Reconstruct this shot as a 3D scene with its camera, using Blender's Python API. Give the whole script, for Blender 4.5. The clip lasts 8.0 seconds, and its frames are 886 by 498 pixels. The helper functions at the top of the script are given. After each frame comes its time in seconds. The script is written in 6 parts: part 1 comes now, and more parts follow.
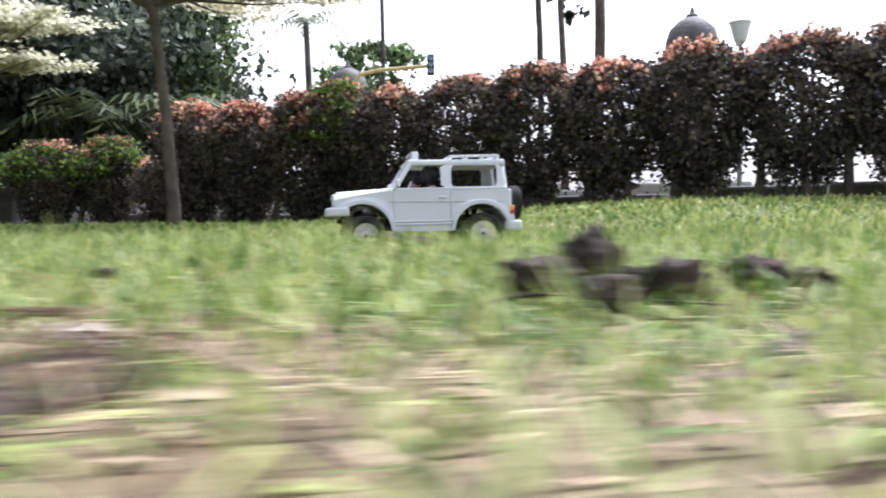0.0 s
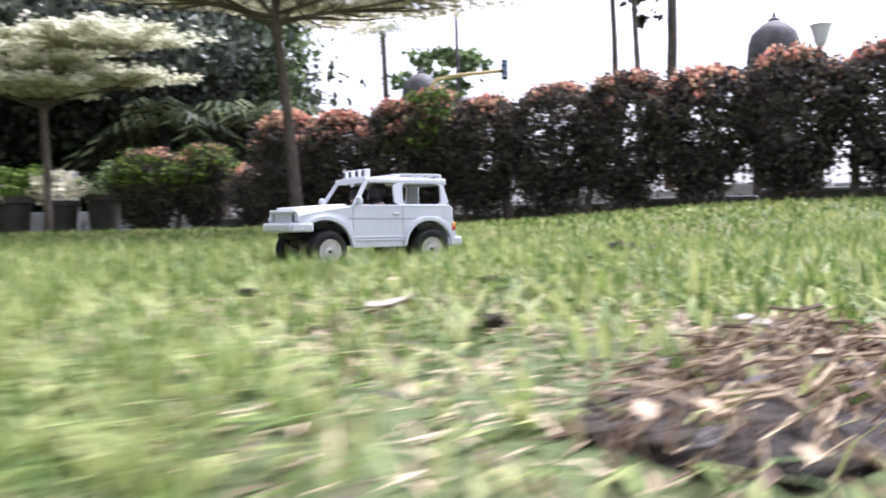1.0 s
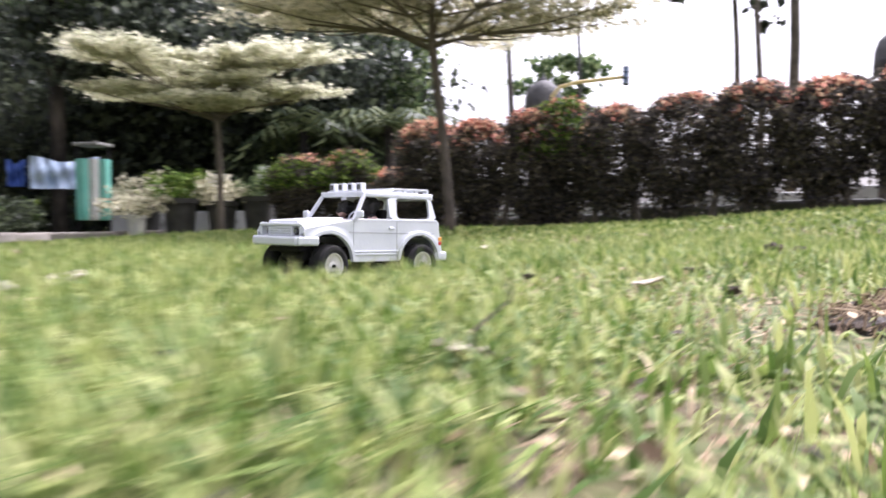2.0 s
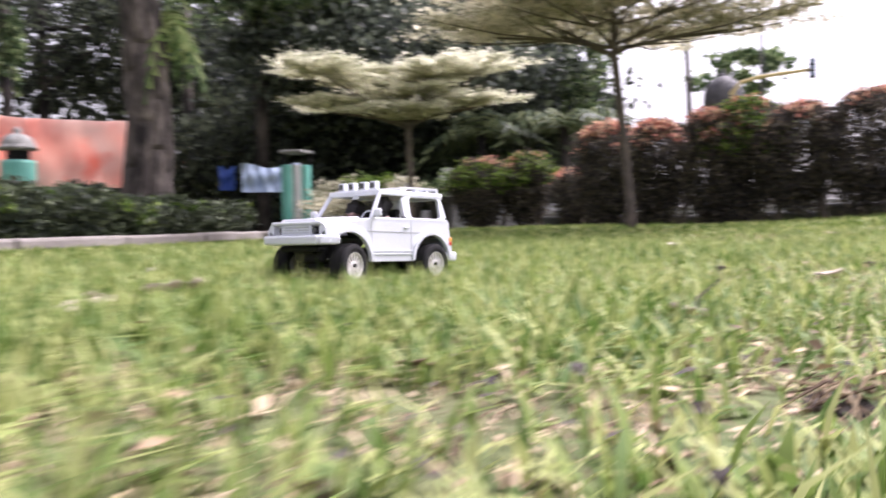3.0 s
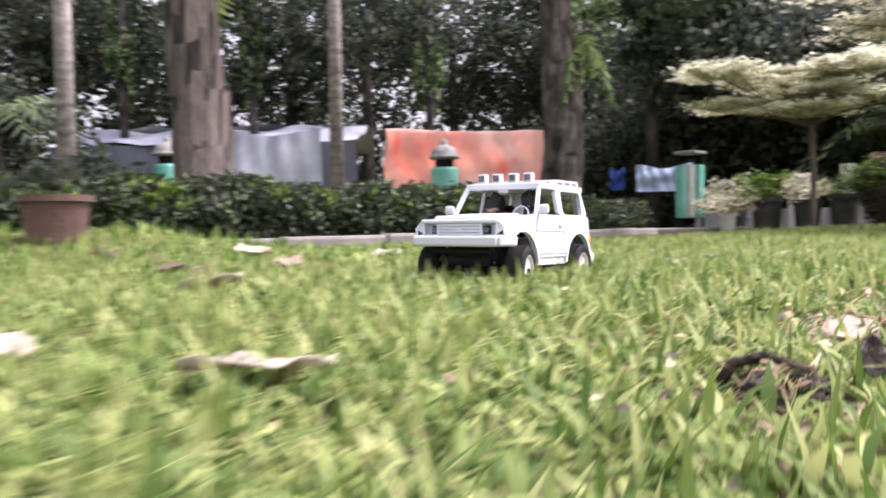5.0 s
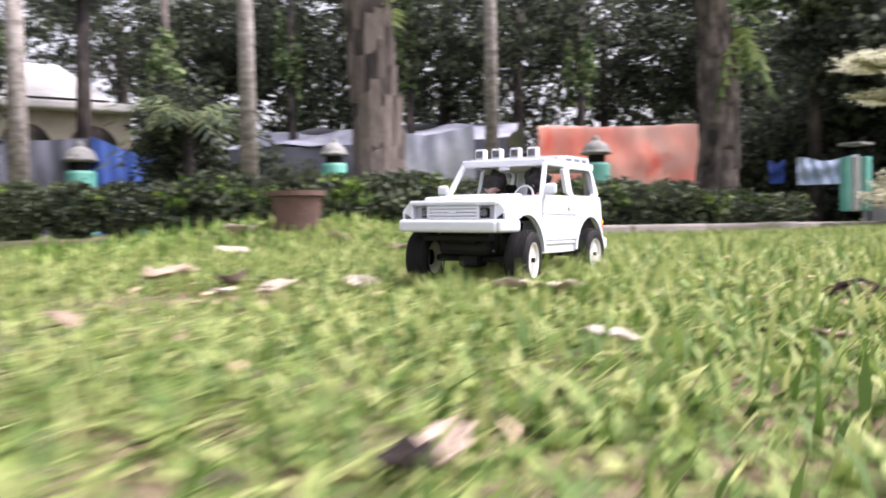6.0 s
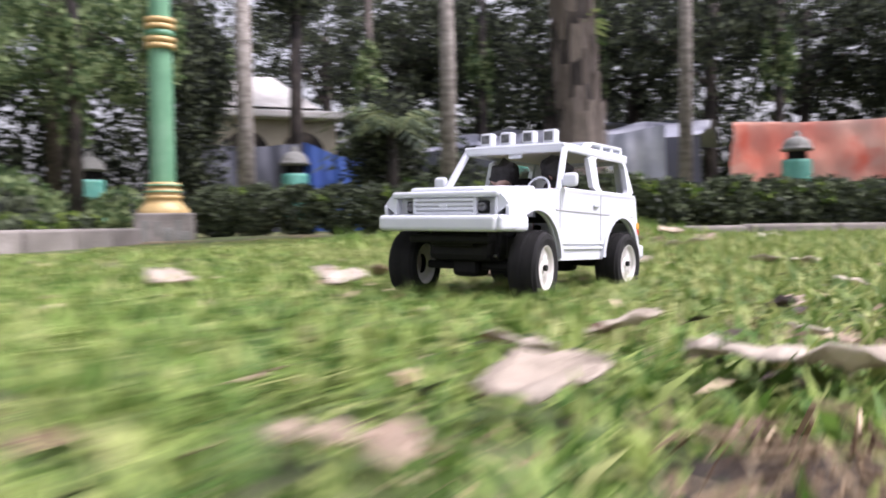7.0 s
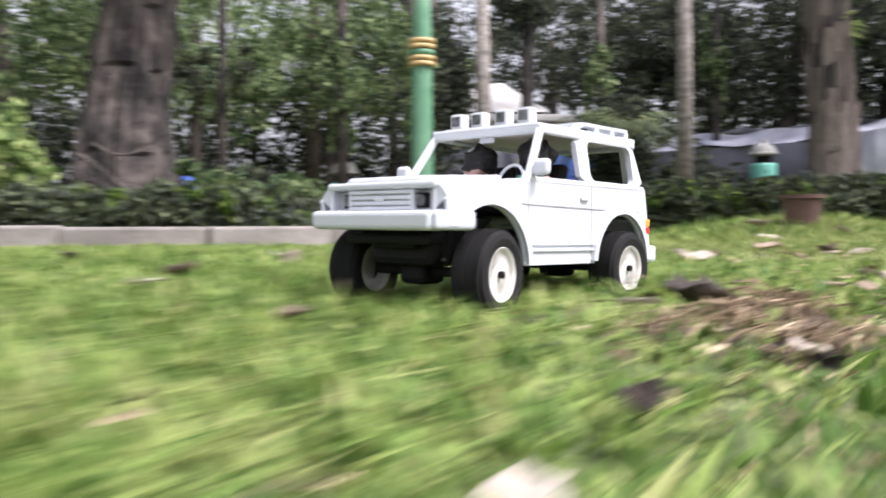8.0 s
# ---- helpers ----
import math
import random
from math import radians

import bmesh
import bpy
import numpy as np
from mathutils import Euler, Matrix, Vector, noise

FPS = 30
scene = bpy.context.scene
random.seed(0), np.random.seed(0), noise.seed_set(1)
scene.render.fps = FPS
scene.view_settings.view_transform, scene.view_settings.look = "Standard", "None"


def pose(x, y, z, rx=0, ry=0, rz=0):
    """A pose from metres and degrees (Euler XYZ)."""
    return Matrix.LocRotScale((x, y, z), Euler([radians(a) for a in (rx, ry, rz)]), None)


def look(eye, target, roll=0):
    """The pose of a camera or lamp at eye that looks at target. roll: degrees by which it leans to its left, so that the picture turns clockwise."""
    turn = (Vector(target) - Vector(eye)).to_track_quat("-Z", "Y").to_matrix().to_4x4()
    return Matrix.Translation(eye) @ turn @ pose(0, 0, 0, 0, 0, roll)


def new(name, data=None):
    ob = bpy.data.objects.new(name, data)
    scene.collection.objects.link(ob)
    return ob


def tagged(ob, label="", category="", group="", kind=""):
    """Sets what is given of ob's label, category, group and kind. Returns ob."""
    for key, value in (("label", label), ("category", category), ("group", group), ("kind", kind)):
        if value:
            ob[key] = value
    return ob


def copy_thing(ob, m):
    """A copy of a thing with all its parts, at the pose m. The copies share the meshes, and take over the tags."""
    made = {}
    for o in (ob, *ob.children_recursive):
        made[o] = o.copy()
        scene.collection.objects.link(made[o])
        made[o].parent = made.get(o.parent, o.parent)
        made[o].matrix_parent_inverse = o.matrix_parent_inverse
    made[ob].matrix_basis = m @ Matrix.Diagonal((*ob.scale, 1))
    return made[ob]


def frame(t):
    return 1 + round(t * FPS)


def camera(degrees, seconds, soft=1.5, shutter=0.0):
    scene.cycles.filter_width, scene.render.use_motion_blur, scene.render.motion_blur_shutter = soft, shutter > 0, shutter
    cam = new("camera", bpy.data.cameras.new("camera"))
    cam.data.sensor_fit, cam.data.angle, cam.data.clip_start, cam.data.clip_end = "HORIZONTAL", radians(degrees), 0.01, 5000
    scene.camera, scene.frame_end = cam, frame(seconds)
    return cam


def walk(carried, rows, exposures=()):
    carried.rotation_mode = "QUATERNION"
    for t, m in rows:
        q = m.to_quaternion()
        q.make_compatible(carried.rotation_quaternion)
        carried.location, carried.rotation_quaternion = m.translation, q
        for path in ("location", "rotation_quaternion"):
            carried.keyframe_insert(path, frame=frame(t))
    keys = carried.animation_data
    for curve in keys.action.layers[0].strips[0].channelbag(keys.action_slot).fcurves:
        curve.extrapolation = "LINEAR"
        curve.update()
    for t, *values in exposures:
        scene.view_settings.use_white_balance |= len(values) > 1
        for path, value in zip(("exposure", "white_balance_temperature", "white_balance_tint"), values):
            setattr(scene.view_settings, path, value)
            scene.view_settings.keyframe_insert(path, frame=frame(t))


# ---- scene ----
# ---- camera and walk ----
cam = camera(57.5, 8.0, soft=1.75, shutter=0.9)

# seconds, x, y, z, heading (degrees left of +y), pitch, roll
PATH = [
    (0, 0.0000, -0.0000, 0.0665, 0.000, -1.795, -0.337),
    (0.5, -0.2226, -0.1045, 0.0808, 0.291, -1.952, -0.627),
    (1, -0.3681, -0.2416, 0.0946, 2.704, -1.885, -0.788),
    (2.5, -0.5936, -0.9797, 0.1194, 14.996, -2.003, -0.636),
    (3, -0.5742, -1.1137, 0.1219, 21.680, -1.949, -0.850),
    (3.5, -0.5740, -1.3336, 0.1070, 28.633, -1.774, -0.645),
    (4, -0.5472, -1.5228, 0.1097, 35.747, -1.722, -0.645),
    (4.5, -0.5116, -1.7164, 0.1173, 41.892, -1.684, -0.680),
    (6, -0.1877, -2.2191, 0.0927, 57.527, -1.839, -0.820),
    (6.5, -0.0573, -2.3990, 0.0829, 63.455, -1.853, -0.733),
    (7, 0.1384, -2.6038, 0.0833, 70.156, -1.756, -0.682),
    (7.5, 0.4003, -2.8309, 0.0800, 77.404, -1.675, -0.515),
    (8, 0.6900, -3.0430, 0.0758, 85.291, -1.631, -0.248),
]
walk(cam, [(t, pose(x, y, z, 90 + pitch, 0, head) @ pose(0, 0, 0, 0, 0, roll)) for t, x, y, z, head, pitch, roll in PATH],
     exposures=[(0, 1.32, 5850, 16), (1, 1.40, 5750, 22), (2.5, 1.42, 6200, 25), (4, 1.17, 6150, 34), (4.5, 1.37, 6200, 30), (6.5, 1.28, 6250, 24), (7, 0.88, 6150, 24), (7.5, 0.88, 6050, 24), (8, 0.94, 6200, 19)])

# the toy car: seconds, x, y, z, heading (degrees left of +x), nose up, lean
CAR_PATH = [
    (0, -0.0469, 1.7141, 0.0076, 188.89, -0.95, 0.37),
    (0.5, -0.3619, 1.6386, 0.0039, 201.61, -0.78, -0.47),
    (1, -0.6244, 1.5058, 0.0027, 214.49, 0.08, -0.33),
    (2.5, -1.2208, 0.6276, -0.0130, 242.69, 1.31, -0.78),
    (3, -1.3515, 0.3938, -0.0017, 251.67, 1.98, 1.02),
    (3.5, -1.4431, 0.0844, -0.0061, 260.38, -0.21, -0.95),
    (4, -1.4706, -0.2135, -0.0019, 270.79, 3.0, -1.8),
    (4.5, -1.4695, -0.5030, -0.0029, 279.39, 1.53, -0.19),
    (6, -1.2298, -1.4263, 0.0031, 295.53, 0.03, -0.88),
    (6.5, -1.0552, -1.7783, -0.0031, 301.19, 1.52, -1.21),
    (7, -0.8233, -2.1465, -0.0055, 305.04, 1.49, -0.73),
    (7.5, -0.5330, -2.5331, -0.0055, 309.60, 2.13, -0.62),
    (8, -0.1959, -2.9089, -0.0068, 313.46, 0.92, -0.49),
]

# ---- daylight: bright overcast sky, wide soft sun behind the hedge ----
SUN_ELEVATION, SUN_HEADING = radians(58), radians(35)
world = bpy.data.worlds.new("world")
scene.world = world
world.use_nodes = True
wn, wl = world.node_tree.nodes, world.node_tree.links
sky = wn.new("ShaderNodeTexSky")
sky.sky_type, sky.sun_disc = "NISHITA", False
sky.sun_elevation, sky.sun_rotation = SUN_ELEVATION, SUN_HEADING
sky.air_density, sky.dust_density, sky.ozone_density = 1.0, 6.0, 0.5
pale = wn.new("ShaderNodeHueSaturation")
pale.inputs["Saturation"].default_value, pale.inputs["Value"].default_value = 0.2, 1.15
wl.new(sky.outputs[0], pale.inputs["Color"])
wl.new(pale.outputs[0], wn["Background"].inputs["Color"])
wn["Background"].inputs["Strength"].default_value = 0.15
sun_data = bpy.data.lights.new("sun", "SUN")
sun_data.energy, sun_data.angle, sun_data.color = 1.5, radians(14), (1.0, 0.96, 0.9)
sun = new("sun", sun_data)
sun.matrix_world = look((0, 0, 0), (-math.sin(SUN_HEADING) * math.cos(SUN_ELEVATION), -math.cos(SUN_HEADING) * math.cos(SUN_ELEVATION), -math.sin(SUN_ELEVATION)))


# ---- materials ----
def material(name, colours, rough=0.6, scale=8.0, detail=6.0, bump=0.0, bump_scale=40.0, island=0.0, metal=0.0, through_light=0.0,
             coords="Object", stretch=(1, 1, 1), spots=None, object_random=0.0, emission=0.0, spec=0.5):
    """Noise between two or three base colours, finer speckle, bump, and light shining through for leaves."""
    mat = bpy.data.materials.new(name)
    mat.use_nodes = True
    n, l = mat.node_tree.nodes, mat.node_tree.links
    bsdf = n["Principled BSDF"]
    tc, mp, noi = n.new("ShaderNodeTexCoord"), n.new("ShaderNodeMapping"), n.new("ShaderNodeTexNoise")
    mp.inputs["Scale"].default_value = stretch
    noi.inputs["Scale"].default_value, noi.inputs["Detail"].default_value = scale, detail
    l.new(tc.outputs[coords], mp.inputs["Vector"])
    l.new(mp.outputs[0], noi.inputs["Vector"])
    ramp = n.new("ShaderNodeValToRGB")
    ramp.color_ramp.elements[0].position, ramp.color_ramp.elements[1].position = 0.3, 0.7
    ramp.color_ramp.elements[0].color, ramp.color_ramp.elements[1].color = (*colours[0], 1), (*colours[-1], 1)
    for k, c in enumerate(colours[1:-1]):
        ramp.color_ramp.elements.new(0.3 + 0.4 * (k + 1) / (len(colours) - 1)).color = (*c, 1)
    source = noi.outputs["Fac"]
    if island or object_random:
        if island:
            rnd = n.new("ShaderNodeNewGeometry").outputs["Random Per Island"]
        else:
            rnd = n.new("ShaderNodeObjectInfo").outputs["Random"]
        mix = n.new("ShaderNodeMix")
        mix.inputs[0].default_value = island or object_random
        l.new(source, mix.inputs[2])
        l.new(rnd, mix.inputs[3])
        source = mix.outputs[0]
    l.new(source, ramp.inputs[0])
    colour = ramp.outputs[0]
    if spots:
        n2, r2, m2 = n.new("ShaderNodeTexNoise"), n.new("ShaderNodeValToRGB"), n.new("ShaderNodeMix")
        m2.data_type = "RGBA"
        n2.inputs["Scale"].default_value, n2.inputs["Detail"].default_value = spots[1], 8
        l.new(mp.outputs[0], n2.inputs["Vector"])
        r2.color_ramp.elements[0].position, r2.color_ramp.elements[1].position = spots[2], spots[2] + 0.12
        l.new(n2.outputs["Fac"], r2.inputs[0])
        l.new(r2.outputs[0], m2.inputs[0])
        l.new(colour, m2.inputs[6])
        m2.inputs[7].default_value = (*spots[0], 1)
        colour = m2.outputs[2]
    l.new(colour, bsdf.inputs["Base Color"])
    bsdf.inputs["Roughness"].default_value, bsdf.inputs["Metallic"].default_value = rough, metal
    bsdf.inputs["Specular IOR Level"].default_value = spec
    if bump:
        nb, b = n.new("ShaderNodeTexNoise"), n.new("ShaderNodeBump")
        nb.inputs["Scale"].default_value, nb.inputs["Detail"].default_value = bump_scale, 6
        l.new(mp.outputs[0], nb.inputs["Vector"])
        b.inputs["Strength"].default_value, b.inputs["Distance"].default_value = bump, 0.02
        l.new(nb.outputs["Fac"], b.inputs["Height"])
        l.new(b.outputs[0], bsdf.inputs["Normal"])
    if through_light:
        tr, add = n.new("ShaderNodeBsdfTranslucent"), n.new("ShaderNodeMixShader")
        l.new(colour, tr.inputs["Color"])
        add.inputs[0].default_value = through_light
        l.new(bsdf.outputs[0], add.inputs[1])
        l.new(tr.outputs[0], add.inputs[2])
        l.new(add.outputs[0], n["Material Output"].inputs["Surface"])
    return mat


M_SOIL = material("soil", [(0.075, 0.062, 0.032), (0.15, 0.11, 0.062), (0.24, 0.17, 0.105)], 0.95, 5, bump=0.6, bump_scale=60, spots=((0.075, 0.105, 0.03), 1.3, 0.40))
M_GRASS = material("grass", [(0.085, 0.15, 0.030), (0.215, 0.29, 0.072), (0.40, 0.425, 0.165)], 0.6, 1.2, island=0.6, through_light=0.35, spec=0.3)
M_GRASS_LUSH = material("lush_grass", [(0.065, 0.14, 0.022), (0.17, 0.28, 0.056), (0.33, 0.41, 0.118)], 0.6, 1.2, island=0.6, through_light=0.35, spec=0.3)
M_STRAW = material("straw", [(0.12, 0.075, 0.045), (0.32, 0.225, 0.135), (0.55, 0.43, 0.29)], 0.8, 3, island=0.7, through_light=0.15)
M_DEADLEAF = material("dead_leaf", [(0.34, 0.25, 0.18), (0.46, 0.36, 0.28), (0.56, 0.46, 0.37)], 0.75, 12, bump=0.7, bump_scale=60, spots=((0.22, 0.14, 0.08), 45, 0.60), object_random=0.4, through_light=0.2)
M_PALELEAF = material("pale_leaf", [(0.46, 0.385, 0.31), (0.57, 0.50, 0.42), (0.66, 0.60, 0.52)], 0.75, 14, bump=0.7, bump_scale=60, spots=((0.34, 0.24, 0.15), 38, 0.64), object_random=0.35, through_light=0.25)
M_DARKLEAF = material("dark_dead_leaf", [(0.025, 0.016, 0.012), (0.07, 0.045, 0.03), (0.16, 0.11, 0.08)], 0.7, 14, bump=0.6, bump_scale=70, object_random=0.3)
M_CLOD = material("clod", [(0.015, 0.011, 0.009), (0.04, 0.028, 0.02), (0.10, 0.07, 0.05)], 0.95, 30, bump=1.0, bump_scale=90)
M_HEDGE = material("hedge_leaf", [(0.052, 0.046, 0.047), (0.085, 0.077, 0.066), (0.145, 0.125, 0.09)], 0.7, 2, island=0.7, through_light=0.3, spec=0.2)
M_HEDGE_RED = material("young_red_leaf", [(0.40, 0.15, 0.11), (0.64, 0.32, 0.24), (0.64, 0.46, 0.29)], 0.7, 2, island=0.7, through_light=0.55, spec=0.25)
M_HEDGE_GREEN = material("hedge_green_leaf", [(0.05, 0.10, 0.015), (0.11, 0.19, 0.03), (0.2, 0.27, 0.06)], 0.7, 2, island=0.7, through_light=0.35, spec=0.25)
M_BORDER = material("border_leaf", [(0.030, 0.040, 0.026), (0.055, 0.074, 0.040), (0.12, 0.15, 0.075)], 0.6, 2, island=0.7, through_light=0.2, spec=0.35)
# glossy treetop leaf, its colours raised to paint in shine from the sky
M_TREETOP_LIT = material("glossy_lit_leaf", [(0.05, 0.062, 0.052), (0.09, 0.112, 0.08), (0.18, 0.21, 0.15)], 0.42, 0.7, island=0.6, through_light=0.4, spec=0.5)
M_CREAM = material("cream_leaf", [(0.42, 0.44, 0.29), (0.60, 0.60, 0.45), (0.72, 0.70, 0.56)], 0.7, 1.5, island=0.6, through_light=0.65, spec=0.2)
M_OLIVE = material("olive_leaf", [(0.30, 0.30, 0.20), (0.54, 0.52, 0.38), (0.74, 0.70, 0.55)], 0.7, 1.5, island=0.6, through_light=0.6, spec=0.25)
# wood leaves are darkened in colour to stand for canopy shade
M_SHADED_WOOD_LEAF = material("shaded_wood_leaf", [(0.029, 0.034, 0.029), (0.050, 0.060, 0.043), (0.105, 0.125, 0.074)], 0.75, 0.5, island=0.6, through_light=0.3, spec=0.08)
# light green leaf, also used to paint foliage as brightly lit
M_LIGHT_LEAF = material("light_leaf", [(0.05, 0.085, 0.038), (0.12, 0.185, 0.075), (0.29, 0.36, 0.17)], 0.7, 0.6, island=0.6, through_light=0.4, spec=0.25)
M_FERN = material("fern_leaf", [(0.10, 0.17, 0.05), (0.22, 0.33, 0.10), (0.42, 0.50, 0.20)], 0.55, 0.8, island=0.7, through_light=0.5, spec=0.3)
M_PALM = material("palm_leaf", [(0.035, 0.055, 0.028), (0.07, 0.105, 0.05), (0.16, 0.19, 0.085)], 0.5, 1, island=0.6, through_light=0.25, spec=0.3)
M_BARK_DARK = material("dark_bark", [(0.022, 0.018, 0.017), (0.055, 0.045, 0.04), (0.15, 0.125, 0.108)], 0.95, 5, bump=1.0, bump_scale=18, stretch=(1, 1, 0.5), spots=((0.012, 0.010, 0.010), 1.6, 0.52))
M_BARK = material("bark", [(0.036, 0.029, 0.026), (0.105, 0.087, 0.076), (0.25, 0.21, 0.18)], 0.95, 7, bump=1.0, bump_scale=18, stretch=(1, 1, 0.6), spots=((0.022, 0.018, 0.017), 4, 0.52))
M_PLATE = material("bark_plate", [(0.10, 0.08, 0.07), (0.18, 0.146, 0.125), (0.30, 0.25, 0.215)], 0.9, 9, bump=0.9, bump_scale=30, stretch=(1, 1, 0.35), object_random=0.22)
M_BARK_PALE = material("pale_bark", [(0.13, 0.115, 0.10), (0.25, 0.225, 0.2), (0.36, 0.33, 0.30)], 0.9, 6, bump=0.6, bump_scale=20, stretch=(1, 1, 2.0))
M_BARK_THIN = material("thin_bark", [(0.06, 0.05, 0.04), (0.14, 0.115, 0.09)], 0.9, 10, bump=0.6, bump_scale=30)
M_CONCRETE = material("concrete", [(0.16, 0.143, 0.13), (0.245, 0.222, 0.203), (0.32, 0.29, 0.268)], 0.9, 4, bump=0.4, bump_scale=30, spots=((0.11, 0.10, 0.09), 2.5, 0.58))
M_WALL = material("painted_wall", [(0.30, 0.30, 0.29), (0.46, 0.46, 0.45)], 0.8, 3, spots=((0.16, 0.155, 0.15), 5, 0.58))
M_HOUSE_WALL = material("house_wall", [(0.34, 0.30, 0.23), (0.42, 0.38, 0.30)], 0.8, 3, spots=((0.24, 0.21, 0.17), 2, 0.6))
M_DARKSTONE = material("dark_stone", [(0.04, 0.04, 0.042), (0.09, 0.09, 0.09)], 0.8, 6, bump=0.3)
M_WHITE = material("white_plastic", [(0.575, 0.595, 0.64), (0.635, 0.655, 0.70)], 0.38, 12, bump=0.03, bump_scale=120)
M_CREAM_INSIDE = material("cream_lining", [(0.60, 0.54, 0.45), (0.68, 0.62, 0.53)], 0.6, 10)
M_RUBBER = material("rubber", [(0.008, 0.008, 0.009), (0.02, 0.019, 0.019)], 0.85, 60, bump=0.3, bump_scale=200, spec=0.25)
M_BLACK = material("black_plastic", [(0.006, 0.006, 0.007), (0.014, 0.013, 0.013)], 0.6, 30, bump=0.1, bump_scale=120, spec=0.2)
M_RIM = material("rim_paint", [(0.62, 0.60, 0.57), (0.74, 0.72, 0.69)], 0.4, 20)
M_STEEL = material("steel", [(0.35, 0.35, 0.36), (0.55, 0.55, 0.55)], 0.3, 20, metal=1.0)
M_LENS = material("lamp_lens", [(0.06, 0.06, 0.065), (0.2, 0.2, 0.21)], 0.12, 90)
M_AMBER = material("amber_plastic", [(0.75, 0.30, 0.05), (0.8, 0.38, 0.08)], 0.25, 20)
M_RED = material("red_plastic", [(0.45, 0.04, 0.03), (0.55, 0.06, 0.04)], 0.25, 20)
M_SEAM_CREASE_SHADE = material("panel_gap_crease_shade", [(0.30, 0.30, 0.32), (0.38, 0.38, 0.40)], 0.6, 30)
# grey that paints recess shade on the white grille and headlight pockets
M_RECESS_SHADE = material("grille_gap_shade", [(0.44, 0.45, 0.47), (0.52, 0.53, 0.55)], 0.6, 30)
M_DOLL_PINK = material("doll_pink", [(0.55, 0.33, 0.28), (0.72, 0.50, 0.44)], 0.6, 60)
M_HAIR = material("doll_black", [(0.012, 0.011, 0.012), (0.03, 0.028, 0.03)], 0.7, 60, bump=0.5, bump_scale=120)
M_LAMP_GREEN = material("lamp_green_paint", [(0.10, 0.26, 0.15), (0.15, 0.34, 0.20), (0.22, 0.40, 0.26)], 0.45, 3, bump=0.1, spots=((0.3, 0.42, 0.32), 6, 0.66))
M_GOLD = material("gold_paint", [(0.50, 0.34, 0.14), (0.66, 0.48, 0.22)], 0.45, 8, spots=((0.3, 0.2, 0.1), 10, 0.62))
M_TURQUOISE = material("turquoise_paint", [(0.12, 0.42, 0.34), (0.2, 0.52, 0.43)], 0.5, 5, spots=((0.35, 0.55, 0.48), 9, 0.64))
M_CAP = material("grey_cap", [(0.15, 0.15, 0.14), (0.3, 0.3, 0.28)], 0.8, 9, bump=0.3)
M_TARP_ORANGE = material("orange_tarp", [(0.95, 0.50, 0.42), (0.97, 0.66, 0.58), (0.98, 0.80, 0.73)], 0.55, 0.9, detail=3, bump=0.35, bump_scale=5, spots=((0.92, 0.34, 0.25), 1.1, 0.60), through_light=0.65)
M_TARP_GREY = material("grey_tarp", [(0.24, 0.25, 0.32), (0.42, 0.43, 0.51), (0.66, 0.67, 0.74)], 0.6, 1.1, detail=4, bump=0.4, bump_scale=4)
M_TARP_DARK = material("dark_tarp", [(0.08, 0.085, 0.11), (0.13, 0.135, 0.17)], 0.6, 1.2, detail=3, bump=0.3, bump_scale=4)
M_TARP_BLUE = material("blue_tarp", [(0.05, 0.11, 0.42), (0.09, 0.18, 0.55)], 0.5, 1.5, detail=3, bump=0.3, bump_scale=4)
M_LIGHTBLUE = material("light_blue_sheet", [(0.42, 0.53, 0.70), (0.55, 0.64, 0.78)], 0.6, 2)
M_ROOF = material("pale_roof", [(0.50, 0.48, 0.46), (0.66, 0.64, 0.62)], 0.8, 4)
M_TERRACOTTA = material("terracotta", [(0.075, 0.042, 0.034), (0.13, 0.075, 0.058)], 0.85, 8, bump=0.3)
M_POT = material("dark_pot", [(0.02, 0.02, 0.02), (0.05, 0.048, 0.045)], 0.7, 8)
M_POT_WHITE = material("white_pot", [(0.5, 0.49, 0.47), (0.66, 0.65, 0.63)], 0.7, 8, spots=((0.3, 0.28, 0.26), 6, 0.6))
M_YELLOW = material("yellow_paint", [(0.52, 0.40, 0.15), (0.64, 0.52, 0.24)], 0.5, 8)
M_ROOFDOME = material("dome_shingle", [(0.05, 0.05, 0.055), (0.11, 0.105, 0.11)], 0.7, 12, bump=0.4)
M_GLASS_SHADE = material("milk_glass", [(0.6, 0.6, 0.58), (0.7, 0.7, 0.68)], 0.3, 8)
M_ASPHALT = material("asphalt", [(0.04, 0.04, 0.042), (0.075, 0.073, 0.07)], 0.9, 20, bump=0.3)


# ---- mesh helpers ----
def part(name, bm, mat, parent=None, label="", smooth=False):
    """Links a bmesh as one mesh object under a thing or a part."""
    me = bpy.data.meshes.new(name)
    bmesh.ops.recalc_face_normals(bm, faces=bm.faces)
    bm.to_mesh(me)
    bm.free()
    me.materials.append(mat)
    if smooth:
        me.polygons.foreach_set("use_smooth", [True] * len(me.polygons))
    ob = new(name, me)
    if parent:
        ob.parent = parent
    if label:
        ob["label"] = label
    return ob


